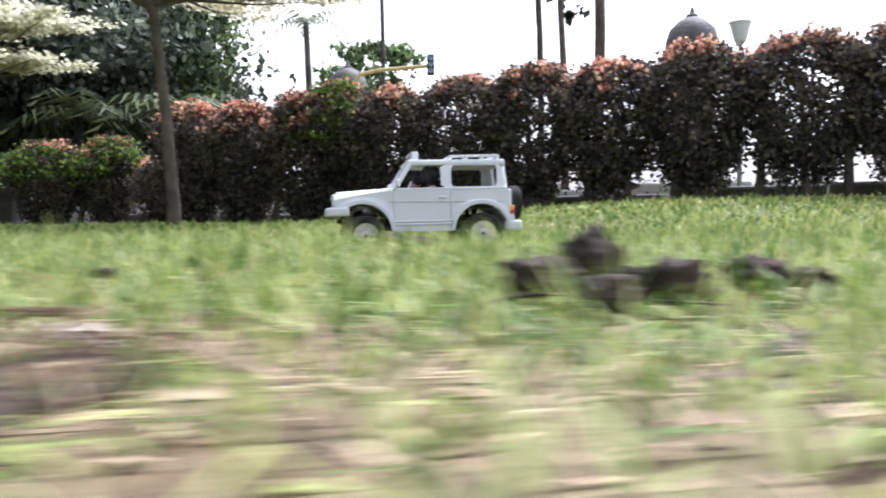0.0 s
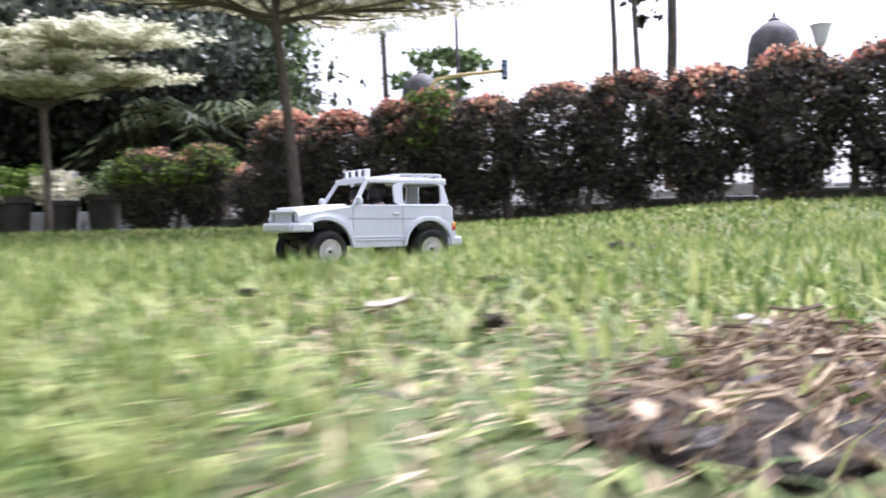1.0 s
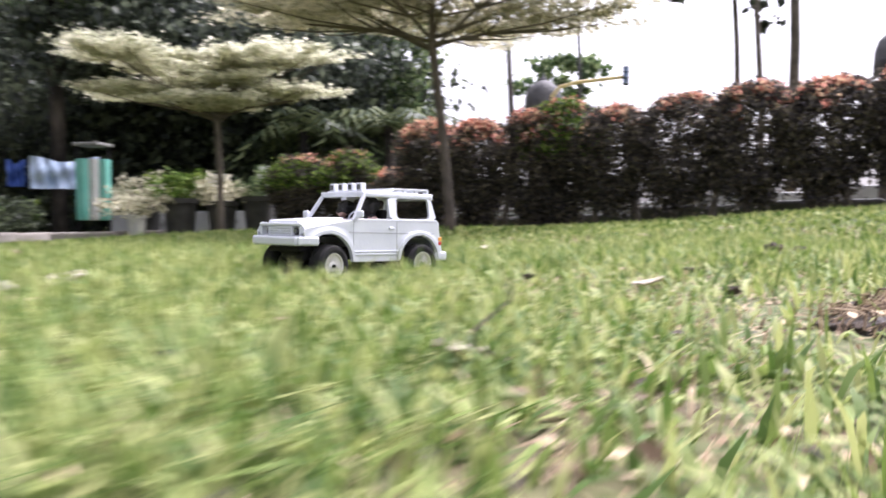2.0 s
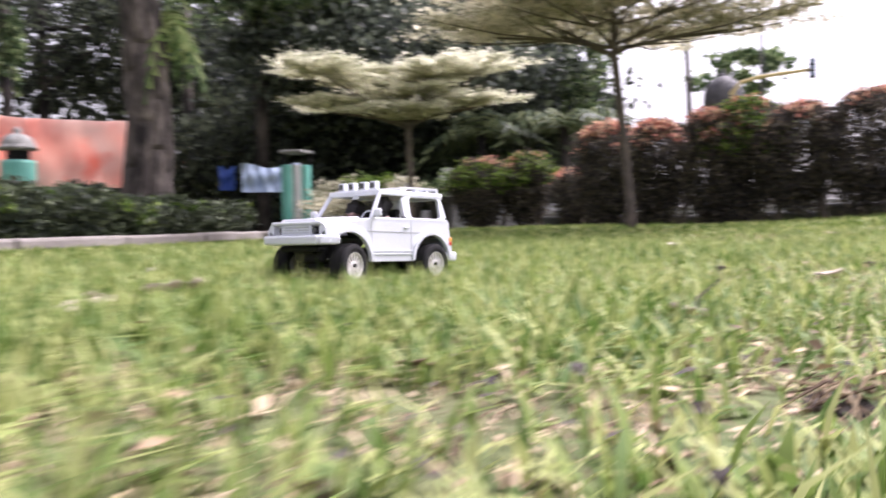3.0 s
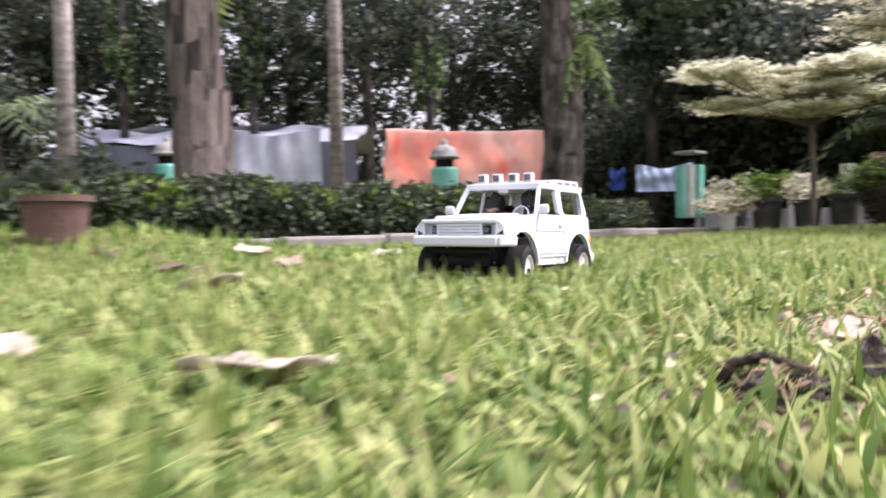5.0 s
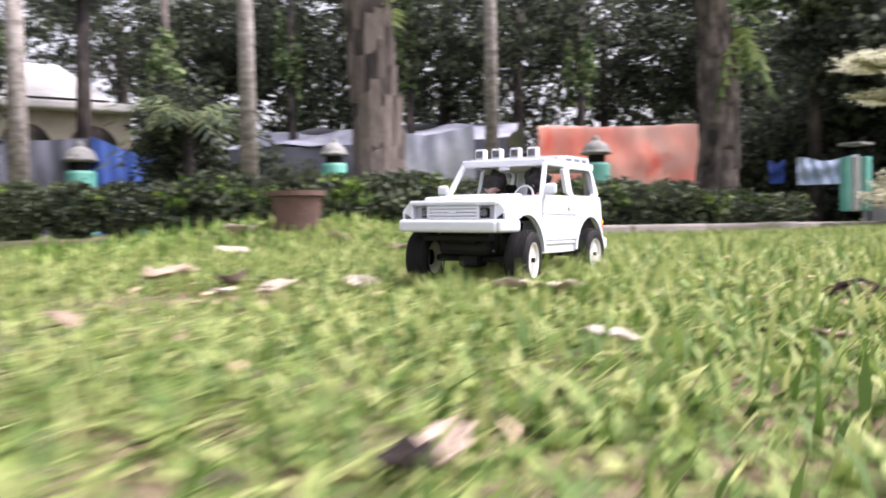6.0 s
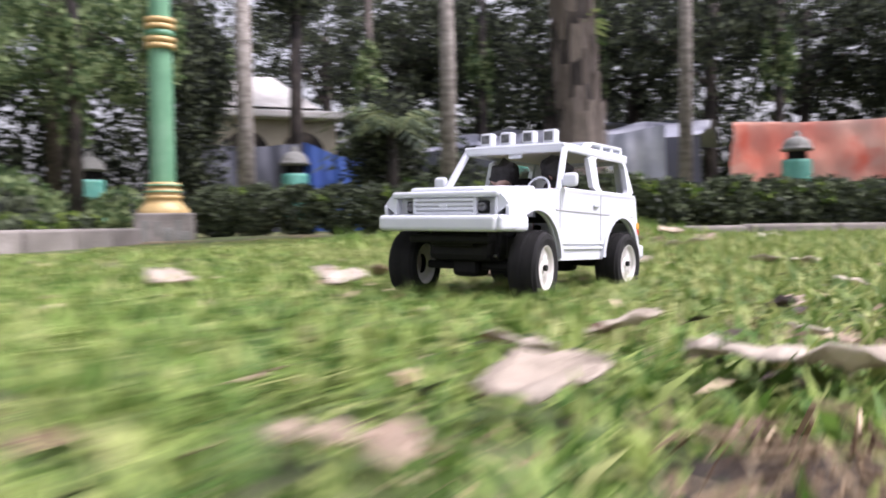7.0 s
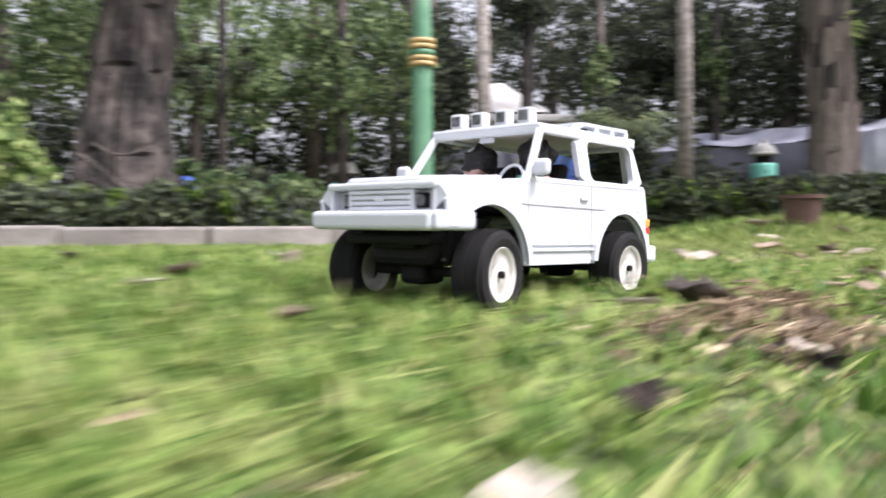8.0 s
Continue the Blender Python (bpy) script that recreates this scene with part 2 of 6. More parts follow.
def arrays(name, verts, faces, mat, parent=None, label=""):
    me = bpy.data.meshes.new(name)
    nv, nf, k = len(verts), len(faces), faces.shape[1]
    me.vertices.add(nv)
    me.vertices.foreach_set("co", np.ascontiguousarray(verts, dtype=np.float32).ravel())
    me.loops.add(nf * k)
    me.loops.foreach_set("vertex_index", np.ascontiguousarray(faces, dtype=np.int32).ravel())
    me.polygons.add(nf)
    me.polygons.foreach_set("loop_start", np.arange(nf, dtype=np.int32) * k)
    me.update(calc_edges=True)
    me.materials.append(mat)
    ob = new(name, me)
    if parent:
        ob.parent = parent
    if label:
        ob["label"] = label
    return ob


def box(bm, c, s, bevel=0.0, seg=2, m=None):
    r = bmesh.ops.create_cube(bm, size=1.0)
    vs = r["verts"]
    bmesh.ops.scale(bm, vec=s, verts=vs)
    if bevel:
        es = list({e for v in vs for e in v.link_edges})
        g = bmesh.ops.bevel(bm, geom=es, offset=bevel, segments=seg, affect="EDGES", profile=0.5)
        vs = list({v for f in g["faces"] for v in f.verts} | {v for v in vs if v.is_valid})
    bmesh.ops.transform(bm, matrix=Matrix.Translation(c) @ (m or Matrix()), verts=vs)
    return vs


def lathe(bm, profile, n=24, m=None, closed=False):
    """A surface of revolution about z from (radius, height) pairs."""
    rings = []
    for r, z in profile:
        if r < 1e-6:
            rings.append([bm.verts.new((m or Matrix()) @ Vector((0, 0, z)))])
        else:
            rings.append([bm.verts.new((m or Matrix()) @ Vector((r * math.cos(2 * math.pi * k / n), r * math.sin(2 * math.pi * k / n), z))) for k in range(n)])
    pairs = list(zip(rings, rings[1:]))
    if closed:
        pairs.append((rings[-1], rings[0]))
    for a, b in pairs:
        for k in range(n):
            q = (k + 1) % n
            f = [a[k % len(a)], a[q % len(a)], b[q % len(b)], b[k % len(b)]]
            f = list(dict.fromkeys(f))
            if len(f) > 2:
                bm.faces.new(f)


def prism(bm, outline, y0, y1, shear=0.0, z_ref=0.0):
    """An x-z outline with thickness from y0 to y1; shear moves y with height above z_ref."""
    a = [bm.verts.new((x, y0 + shear * (z - z_ref), z)) for x, z in outline]
    b = [bm.verts.new((x, y1 + shear * (z - z_ref), z)) for x, z in outline]
    bm.faces.new(a)
    bm.faces.new(b[::-1])
    for k in range(len(a)):
        q = (k + 1) % len(a)
        bm.faces.new((a[k], b[k], b[q], a[q]))


def tube(bm, pts, radii, n=10):
    rings = []
    for k, p in enumerate(pts):
        p = Vector(p)
        d = (Vector(pts[min(k + 1, len(pts) - 1)]) - Vector(pts[max(k - 1, 0)])).normalized()
        u = d.cross(Vector((0.31, 0.95, 0.05))).normalized()
        v = d.cross(u)
        rings.append([bm.verts.new(p + radii[k] * (u * math.cos(2 * math.pi * j / n) + v * math.sin(2 * math.pi * j / n))) for j in range(n)])
    for a, b in zip(rings, rings[1:]):
        for j in range(n):
            bm.faces.new((a[j], a[(j + 1) % n], b[(j + 1) % n], b[j]))
    bm.faces.new(rings[0][::-1])
    bm.faces.new(rings[-1])


def thing(name, label, category, group="", at=(0, 0, 0)):
    ob = new(name)
    ob.location = at
    ob.empty_display_size = 0.1
    return tagged(ob, label, category, group)


def leaves(name, pts, size, mat, parent=None, label="", flat=0.0, rng=None, slim=0.34):
    """Folded leaf blades at the given places; flat 1 lays them level."""
    rng = rng or np.random.default_rng(len(pts))
    n = len(pts)
    d = rng.normal(size=(n, 3))
    d[:, 2] *= 1 - flat
    d /= np.linalg.norm(d, axis=1, keepdims=True)
    u = np.cross(d, rng.normal(size=(n, 3)) * (1 - flat) + np.array([0, 0, 1.0]) * flat)
    u /= np.linalg.norm(u, axis=1, keepdims=True) + 1e-9
    w = np.cross(d, u)
    s = (size * rng.uniform(0.6, 1.4, n))[:, None]
    base, tip = pts - d * s / 2, pts + d * s / 2
    mid = pts - w * s * 0.08
    v = np.stack([base, mid + u * s * slim, tip, mid - u * s * slim], 1).reshape(-1, 3)
    f = np.arange(n)[:, None] * 4
    f = np.concatenate([f + [0, 1, 2], f + [0, 2, 3]], 0)
    ob = arrays(name, v, f, mat, parent, label)
    return tagged(ob, kind="stuff")


def cloud(rng, centre, radii, n, clumps=40, spread=0.22, hollow=0.5):
    """Leaf places in clumps inside an ellipsoid, denser to its outside."""
    c = rng.normal(size=(clumps, 3))
    c /= np.linalg.norm(c, axis=1, keepdims=True)
    c *= (hollow + (1 - hollow) * rng.random((clumps, 1)) ** 0.5)
    k = rng.integers(0, clumps, n)
    wide = rng.uniform(0.5, 1.3, clumps)[k][:, None]
    p = c[k] + rng.normal(size=(n, 3)) * spread * wide
    return np.array(centre) + p * np.array(radii)


def smooth_step(v):
    v = np.clip(v, 0, 1)
    return v * v * (3 - 2 * v)


def land(x, y):
    """Height of the lawn: rises to the hedge, dips to the kerb, small unevenness."""
    x, y = np.asarray(x, float), np.asarray(y, float)
    h = smooth_step((y - 1.9) / 2.2) * (0.05 * smooth_step((x + 4.5) / 2.2) + 0.13 * smooth_step((x + 1.3) / 3.3))
    h = h - 0.03 * smooth_step((-x - 2.2) / 2.5) - 0.03 * smooth_step((-x - 2.4) / 2.0) * smooth_step((-1.5 - y) / 1.5)
    h = h + 0.11 * np.exp(-(((x + 2.98) / 0.5) ** 2 + ((y + 1.05) / 0.6) ** 2))
    h = h + 0.016 * np.exp(-(((x + 0.1) / 0.5) ** 2 + ((y - 1.2) / 0.25) ** 2))
    h = h - 0.008 * smooth_step((-1.0 - y) / 1.0)
    h = h + 0.004 * np.sin(3.1 * x + 1.3 * y) + 0.004 * np.sin(2.3 * y - 1.7 * x + 1.0)
    return h


# ---- ground ----
def ground():
    def axis(lo, hi, step):
        fine = np.arange(lo, hi + step / 2, step)
        far = np.array([1, 3, 8, 20, 60, 150, 500, 1500.0])
        return np.concatenate([(lo - far)[::-1], fine, hi + far])
    xs, ys = axis(-14, 6, 0.2), axis(-9, 12, 0.2)
    gx, gy = np.meshgrid(xs, ys, indexing="ij")
    v = np.stack([gx, gy, land(gx, gy)], -1).reshape(-1, 3)
    i, j = np.meshgrid(np.arange(len(xs) - 1), np.arange(len(ys) - 1), indexing="ij")
    a = (i * len(ys) + j).ravel()
    f = np.stack([a, a + len(ys), a + len(ys) + 1, a + 1], 1)
    ob = arrays("ground", v, f, M_SOIL)
    ob.data.polygons.foreach_set("use_smooth", [True] * len(f))
    tagged(ob, "uneven lawn soil with dry straw and moss", "ground", kind="structure")


ground()


def strip(name, a, b, width, z0, z1, mat, label, category, bevel=0.02, kind="structure", blocks=0):
    """A straight kerb or low wall from a to b, as one thing made of blocks."""
    a, b = Vector((*a, 0)), Vector((*b, 0))
    d = b - a
    turn = Matrix.Rotation(math.atan2(d.y, d.x), 4, "Z")
    root = tagged(new(name), label, category, kind=kind)
    n = blocks or max(1, round(d.length / 0.9))
    rng = random.Random(n)
    for k in range(n):
        bm = bmesh.new()
        box(bm, (0, 0, 0), (d.length / n - 0.012, width, z1 - z0), bevel)
        ob = part("kerb_stone" if "kerb" in name else "block", bm, mat, root)
        c = a + d * (k + 0.5) / n
        ob.matrix_basis = Matrix.Translation(c + Vector((0, 0, float(land(c.x, c.y)) + (z0 + z1) / 2 + rng.uniform(-0.006, 0.006)))) @ turn
    return root


KERBS = [((-4.95, -9.0), (-4.95, -4.2)), ((-4.95, -4.2), (-5.6, -3.4)), ((-5.6, -3.4), (-7.9, -2.75)), ((-5.6, -0.2), (-5.0, 0.9)), ((-5.0, 0.9), (-4.75, 2.4)), ((-4.75, 2.4), (-4.95, 4.4)), ((-4.95, 4.4), (-5.5, 6.0)), ((-5.5, 6.0), (-4.7, 7.1))]
for ka, kb in KERBS:
    strip("kerb", ka, kb, 0.14, -0.25, 0.15 if ka[1] < -3 else 0.078, M_CONCRETE, "weathered grey concrete kerb edging the lawn", "kerb")
strip("low_wall", (-2.6, 6.75), (4.6, 3.55), 0.12, -0.1, 0.10, M_DARKSTONE, "dark stone edging below the tall hedge", "wall", blocks=9)
strip("low_wall", (-5.0, 8.9), (5.6, 5.2), 0.15, -0.1, 0.20, M_WALL, "low whitewashed wall behind the hedge", "wall", blocks=10)
strip("low_wall", (-6.3, 8.4), (-2.8, 8.6), 0.2, -0.1, 0.30, M_WALL, "low whitewashed wall behind the flower pots", "wall", blocks=4)


for wa, wb, wz in (((-5.0, 8.32), (-4.75, 8.42), 0.74), ((-4.45, 8.54), (-4.27, 8.61), 0.84)):
    strip("low_wall", wa, wb, 0.12, -0.1, wz, M_POT_WHITE, "whitewashed gate pier behind the flower pots", "wall", blocks=1)


def slab(name, c, s, rz, mat, label, category, kind="structure"):
    bm = bmesh.new()
    box(bm, (0, 0, 0), s, 0.01)
    ob = part(name, bm, mat)
    ob.matrix_basis = pose(*c, 0, 0, rz)
    return tagged(ob, label, category, kind=kind)


slab("road", (6, 19, 0.12), (60, 9, 0.1), -20, M_ASPHALT, "grey asphalt street beyond the hedge", "road")


# ---- hedges ----
def hedge(name, a, b, thick, z_low, z_top, n, label, seed, red=0.10, green=0.0, stems=9, top_wave=0.05, group="clipped hedges", leaf=0.030, mat=None):
    rng = np.random.default_rng(seed)
    a, b = np.array([*a, 0.0]), np.array([*b, 0.0])
    d = b - a
    length = np.linalg.norm(d)
    d /= length
    side = np.array([-d[1], d[0], 0])
    root = thing(name, label, "hedge", group)

    # a row of clipped bushes grown together: each narrows to its stem and rounds off at the top
    count = max(1, round(length / 0.52))
    mid = (np.arange(count) + 0.5 + rng.uniform(-0.12, 0.12, count)) / count * length
    wide = length / count * rng.uniform(0.55, 0.70, count)
    high = z_top * (1 + rng.uniform(-0.035, 0.035, count) * min(1, top_wave * 20))

    def places(m, lo, hi, skin, ragged):
        """Leaf clumps between two shares of the height, skin 1 on the outside only."""
        clumps = max(10, m // 20)
        b = rng.integers(0, count, clumps)
        v = lo + (hi - lo) * rng.random(clumps)
        grow = np.clip(0.42 + 1.1 * v, 0, 1) * np.clip((1.07 - v) / 0.32, 0.1, 1) ** 0.55
        a = rng.random(clumps) * 2 * math.pi
        r = (skin + (1 - skin) * rng.random(clumps)) ** 0.5 * rng.uniform(0.85, 1.12, clumps)
        su, ss = np.cos(a), np.sin(a)
        box_like = 1 / np.maximum(np.abs(su), np.abs(ss)) ** 0.7
        u = mid[b] + wide[b] * grow * r * su * box_like
        w = thick / 2 * grow * r * ss * box_like
        z = z_low + (high[b] - z_low) * v
        k = rng.integers(0, clumps, m)
        p = a0 + d * (u[k] + rng.normal(size=m) * ragged)[:, None] + side * (w[k] + rng.normal(size=m) * ragged)[:, None]
        p[:, 2] = z[k] + rng.normal(size=m) * ragged * 0.8 + land(p[:, 0], p[:, 1])
        return p[p[:, 2] > land(p[:, 0], p[:, 1]) + 0.01]

    a0 = a
    leaves("foliage", places(int(n * 1.9), 0.16, 1.0, 0.25, 0.03), leaf, mat or M_HEDGE, root, rng=rng)
    leaves("foliage_low", places(n // 3, 0.0, 0.25, 0.0, 0.04), leaf, mat or M_HEDGE, root, rng=rng)
    if red:
        leaves("young_growth", places(int(n * red * 1.3), 0.94, 1.03, 0.2, 0.024), leaf * 0.95, M_HEDGE_RED, root, "orange-red young leaves", rng=rng)
        leaves("flushed_leaves", places(int(n * red * 0.22), 0.78, 0.97, 0.8, 0.03), leaf, M_HEDGE_RED, root, "reddish leaves on the flanks", rng=rng)
    if green:
        leaves("green_growth", places(int(n * green), 0.55, 1.0, 0.75, 0.03), leaf * 1.15, M_HEDGE_GREEN, root, "yellow-green leaves", rng=rng)
    for k in range(stems):
        u = (k + 0.5 + rng.uniform(-0.3, 0.3)) / stems * length
        p = a + d * u
        z = float(land(p[0], p[1]))
        bm = bmesh.new()
        lean = rng.uniform(-0.06, 0.06, 2)
        tube(bm, [(p[0], p[1], z - 0.05), (p[0] + lean[0], p[1] + lean[1], z + 0.25), (p[0] + lean[0] * 2, p[1] + lean[1] * 2, z + z_top * 0.7)], [0.028, 0.022, 0.012], 7)
        part("stem", bm, M_BARK_THIN, root)
    return root


hedge("hedge", (-2.0, 6.05), (-0.75, 5.5), 0.5, 0.04, 0.86, 17000, "tall clipped dark hedge with orange-red young shoots on top", 3, red=0.5, stems=5)
hedge("hedge", (-0.6, 5.45), (3.05, 3.67), 0.5, 0.10, 0.84, 46000, "long clipped dark hedge with thin red shoots and bare stems", 5, red=0.125, stems=14)
hedge("hedge", (2.65, 3.87), (4.9, 2.7), 0.5, 0.1, 0.9, 19000, "clipped dark hedge with pink young shoots", 8, red=0.12, stems=6)
hedge("hedge", (-3.45, 6.55), (-2.65, 6.95), 0.5, 0.05, 0.72, 9000, "small clipped hedge with yellow-green and orange tips", 7, red=0.10, green=0.6, stems=5)
hedge("hedge", (-2.45, 6.65), (-2.1, 6.3), 0.35, 0.05, 0.5, 2200, "loose end of the hedge with orange leaves", 9, red=0.25, stems=3)
hedge("hedge", (-0.98, 5.7), (-0.5, 5.48), 0.52, 0.05, 0.93, 4500, "yellow-green bush filling the gap between the hedges", 17, red=0.12, green=1.3, stems=2)
# low border behind the kerb
hedge("hedge", (-5.75, -0.75), (-5.3, 1.0), 0.45, 0.0, 0.46, 10000, "shaggy dark border hedge under the trees", 11, red=0, green=0.14, stems=4, mat=M_BORDER, leaf=0.045)
hedge("hedge", (-5.3, 1.0), (-5.1, 3.6), 0.45, 0.0, 0.44, 14000, "dark low border hedge under the trees", 12, red=0, green=0.06, stems=5, mat=M_BORDER, leaf=0.042)
hedge("hedge", (-5.1, 3.6), (-5.9, 6.3), 0.4, 0.0, 0.36, 12000, "dark low border shrubs with pale leaves", 13, red=0, green=0.10, stems=4, mat=M_BORDER, leaf=0.042)
hedge("hedge", (-10.05, -2.1), (-9.5, 1.25), 0.55, 0.0, 0.60, 22000, "flat-topped dark clipped hedge before the market stalls", 14, red=0, green=0.02, stems=7, mat=M_BORDER, leaf=0.042, top_wave=0.005)
hedge("hedge", (-5.5, -9.5), (-5.6, -4.0), 0.7, 0.0, 0.42, 16000, "shaggy dark green border plants along the kerb", 15, red=0, green=0.12, stems=5, mat=M_BORDER, leaf=0.06)
hedge("hedge", (-6.2, -4.0), (-8.2, -3.2), 0.5, 0.0, 0.24, 4000, "green border plants behind the kerb bend", 16, red=0, green=0.3, stems=3, mat=M_BORDER, leaf=0.075)


# ---- trees ----
def trunk_mesh(root, pts, radii, mat, label="", n=14):
    bm = bmesh.new()
    tube(bm, pts, radii, n)
    return part("trunk", bm, mat, root, label, smooth=True)


def layered_tree(name, base, fork, tips, wings, mat, n, label, seed, leaf=0.045, across=(1, 0), ribs=5, thin=1.0):
    """A young tree: ribs rise from the fork into flat ragged wings of small leaves. Wings: across, along, height, radius, thickness."""
    rng = np.random.default_rng(seed)
    root = thing(name, label, "tree")
    bx, by = base
    bz = float(land(bx, by)) - 0.05
    mid = [(bx + fork[0]) / 2 + 0.02, (by + fork[1]) / 2, (bz + fork[2]) / 2]
    trunk_mesh(root, [(bx, by, bz), (bx + 0.01, by, bz + 0.15), mid, fork, (fork[0], fork[1], tips)], [0.050 * thin, 0.038 * thin, 0.033 * thin, 0.031 * thin, 0.008], M_BARK_THIN)
    ax, ay = across
    area = sum(w[3] ** 2 for w in wings)
    for u, v, cz, r, h in wings:
        cx, cy = fork[0] + u * ax - v * ay, fork[1] + u * ay + v * ax
        hub = Vector((cx, cy, cz))
        start = Vector((fork[0], fork[1], fork[2] + rng.uniform(-0.04, 0.05)))
        knee = start.lerp(hub, 0.45) + Vector((0, 0, 0.02))
        bm = bmesh.new()
        tube(bm, [start, knee, hub], [0.013, 0.010, 0.006], 6)
        part("branch", bm, M_BARK_THIN, root)
        for k in range(ribs):
            a = 2 * math.pi * (k + rng.random() * 0.7) / ribs
            rr = r * rng.uniform(0.75, 1.0)
            end = Vector((cx + rr * math.cos(a), cy + rr * math.sin(a), cz + h * rng.uniform(0.35, 0.6)))
            bm = bmesh.new()
            tube(bm, [knee, knee.lerp(end, 0.5) + Vector((0, 0, -0.02)), end], [0.008, 0.005, 0.002], 5)
            part("branch", bm, M_BARK_THIN, root)
        m = int(n * r * r / area)
        sprays = max(24, int(150 * r))
        a, q = rng.random(sprays) * 2 * math.pi, rng.random(sprays) ** 0.55
        wob = 1 + 0.24 * np.sin(a * 3 + seed + 5 * u) + 0.18 * np.sin(a * 7 + 2 * seed)
        lift = h * (0.15 + 0.45 * q + (1 - q ** 2) * 0.75 * rng.random(sprays))
        c = np.stack([cx + r * wob * q * np.cos(a), cy + r * wob * q * np.sin(a), cz + lift], 1)
        k = rng.integers(0, sprays, m)
        # each spray is a small level fan pointing outwards
        out = rng.normal(size=m) * 0.11 * (0.4 + r)
        side = rng.normal(size=m) * 0.055 * (0.4 + r)
        ca, sa = np.cos(a[k]), np.sin(a[k])
        p = c[k] + np.stack([out * ca - side * sa, out * sa + side * ca, rng.normal(size=m) * 0.012 + 0.10 * out], 1)
        leaves("foliage", p, leaf, mat, root, flat=0.6, rng=rng)
    return root


layered_tree("tree", (-1.37, 4.1), (-1.46, 4.11, 1.18), 1.62,
             [(-0.75, -0.1, 1.30, 0.50, 0.12), (0.72, 0.1, 1.30, 0.52, 0.12), (-0.25, -0.55, 1.36, 0.55, 0.12), (0.3, 0.5, 1.34, 0.55, 0.12), (0.1, -0.2, 1.46, 0.62, 0.15),
              (-0.55, 0.45, 1.46, 0.6, 0.14), (0.6, -0.5, 1.52, 0.55, 0.14), (-0.9, 0.0, 1.60, 0.5, 0.14), (0.95, 0.25, 1.58, 0.5, 0.14), (0.0, 0.1, 1.70, 0.8, 0.2)], M_OLIVE, 40000,
             "slim young tree with flat tiers of olive-cream leaves", 21, leaf=0.034, across=(0.98, 0.15), thin=0.85)
layered_tree("tree", (-3.5, 5.45), (-3.5, 5.45, 0.95), 1.4,
             [(-0.72, -0.1, 1.40, 0.42, 0.11), (-0.58, 0.15, 1.12, 0.40, 0.11), (0.66, 0.1, 1.46, 0.36, 0.12), (0.60, -0.1, 1.12, 0.30, 0.10), (-0.02, -0.1, 0.98, 0.36, 0.18),
              (0.12, 0.1, 1.14, 0.44, 0.18), (0.22, -0.1, 1.34, 0.46, 0.14), (-0.25, 0.3, 1.28, 0.42, 0.14)], M_CREAM, 34000,
             "young tree with flat cream-variegated leaf tiers", 22, leaf=0.036, across=(0.911, 0.411), ribs=4, thin=0.8)


def plated_trunk(root, pts, radii, mat, seed, plates=7, tall=0.3):
    """A trunk whose bark stands in upright plates with sunken joints."""
    rng = random.Random(seed)
    bm = bmesh.new()
    rows, n = 90, 56
    rings = []
    for k in range(rows + 1):
        q = k / rows * (len(pts) - 1)
        i = min(int(q), len(pts) - 2)
        c = Vector(pts[i]).lerp(Vector(pts[i + 1]), q - i)
        r = radii[i] + (radii[i + 1] - radii[i]) * (q - i)
        ring = []
        for j in range(n):
            t = j / n
            u = t * plates + 0.35 * noise.noise(Vector((t * 6, c.z * 1.3, seed)))
            v = c.z / tall + 0.5 * (int(u) % 2) + 0.5 * noise.noise(Vector((int(u), c.z, seed)))
            gap = min(abs(u - round(u)) * 3.2, abs(v - round(v)) * 5.0, 1.0)
            rough = 0.05 * noise.noise(Vector((t * 30, c.z * 9, seed))) + 0.04 * noise.noise(Vector((math.cos(6.28 * t) * 2, math.sin(6.28 * t) * 2, c.z * 2)))
            rr = r * (0.84 + 0.15 * gap + 0.10 * (1 - (v - math.floor(v))) + rough)
            ring.append(bm.verts.new(c + Vector((rr * math.cos(6.2832 * t), rr * math.sin(6.2832 * t), 0))))
        rings.append(ring)
    for a, b in zip(rings, rings[1:]):
        for j in range(n):
            bm.faces.new((a[j], a[(j + 1) % n], b[(j + 1) % n], b[j]))
    return part("trunk", bm, mat, root, "rough plated bark")


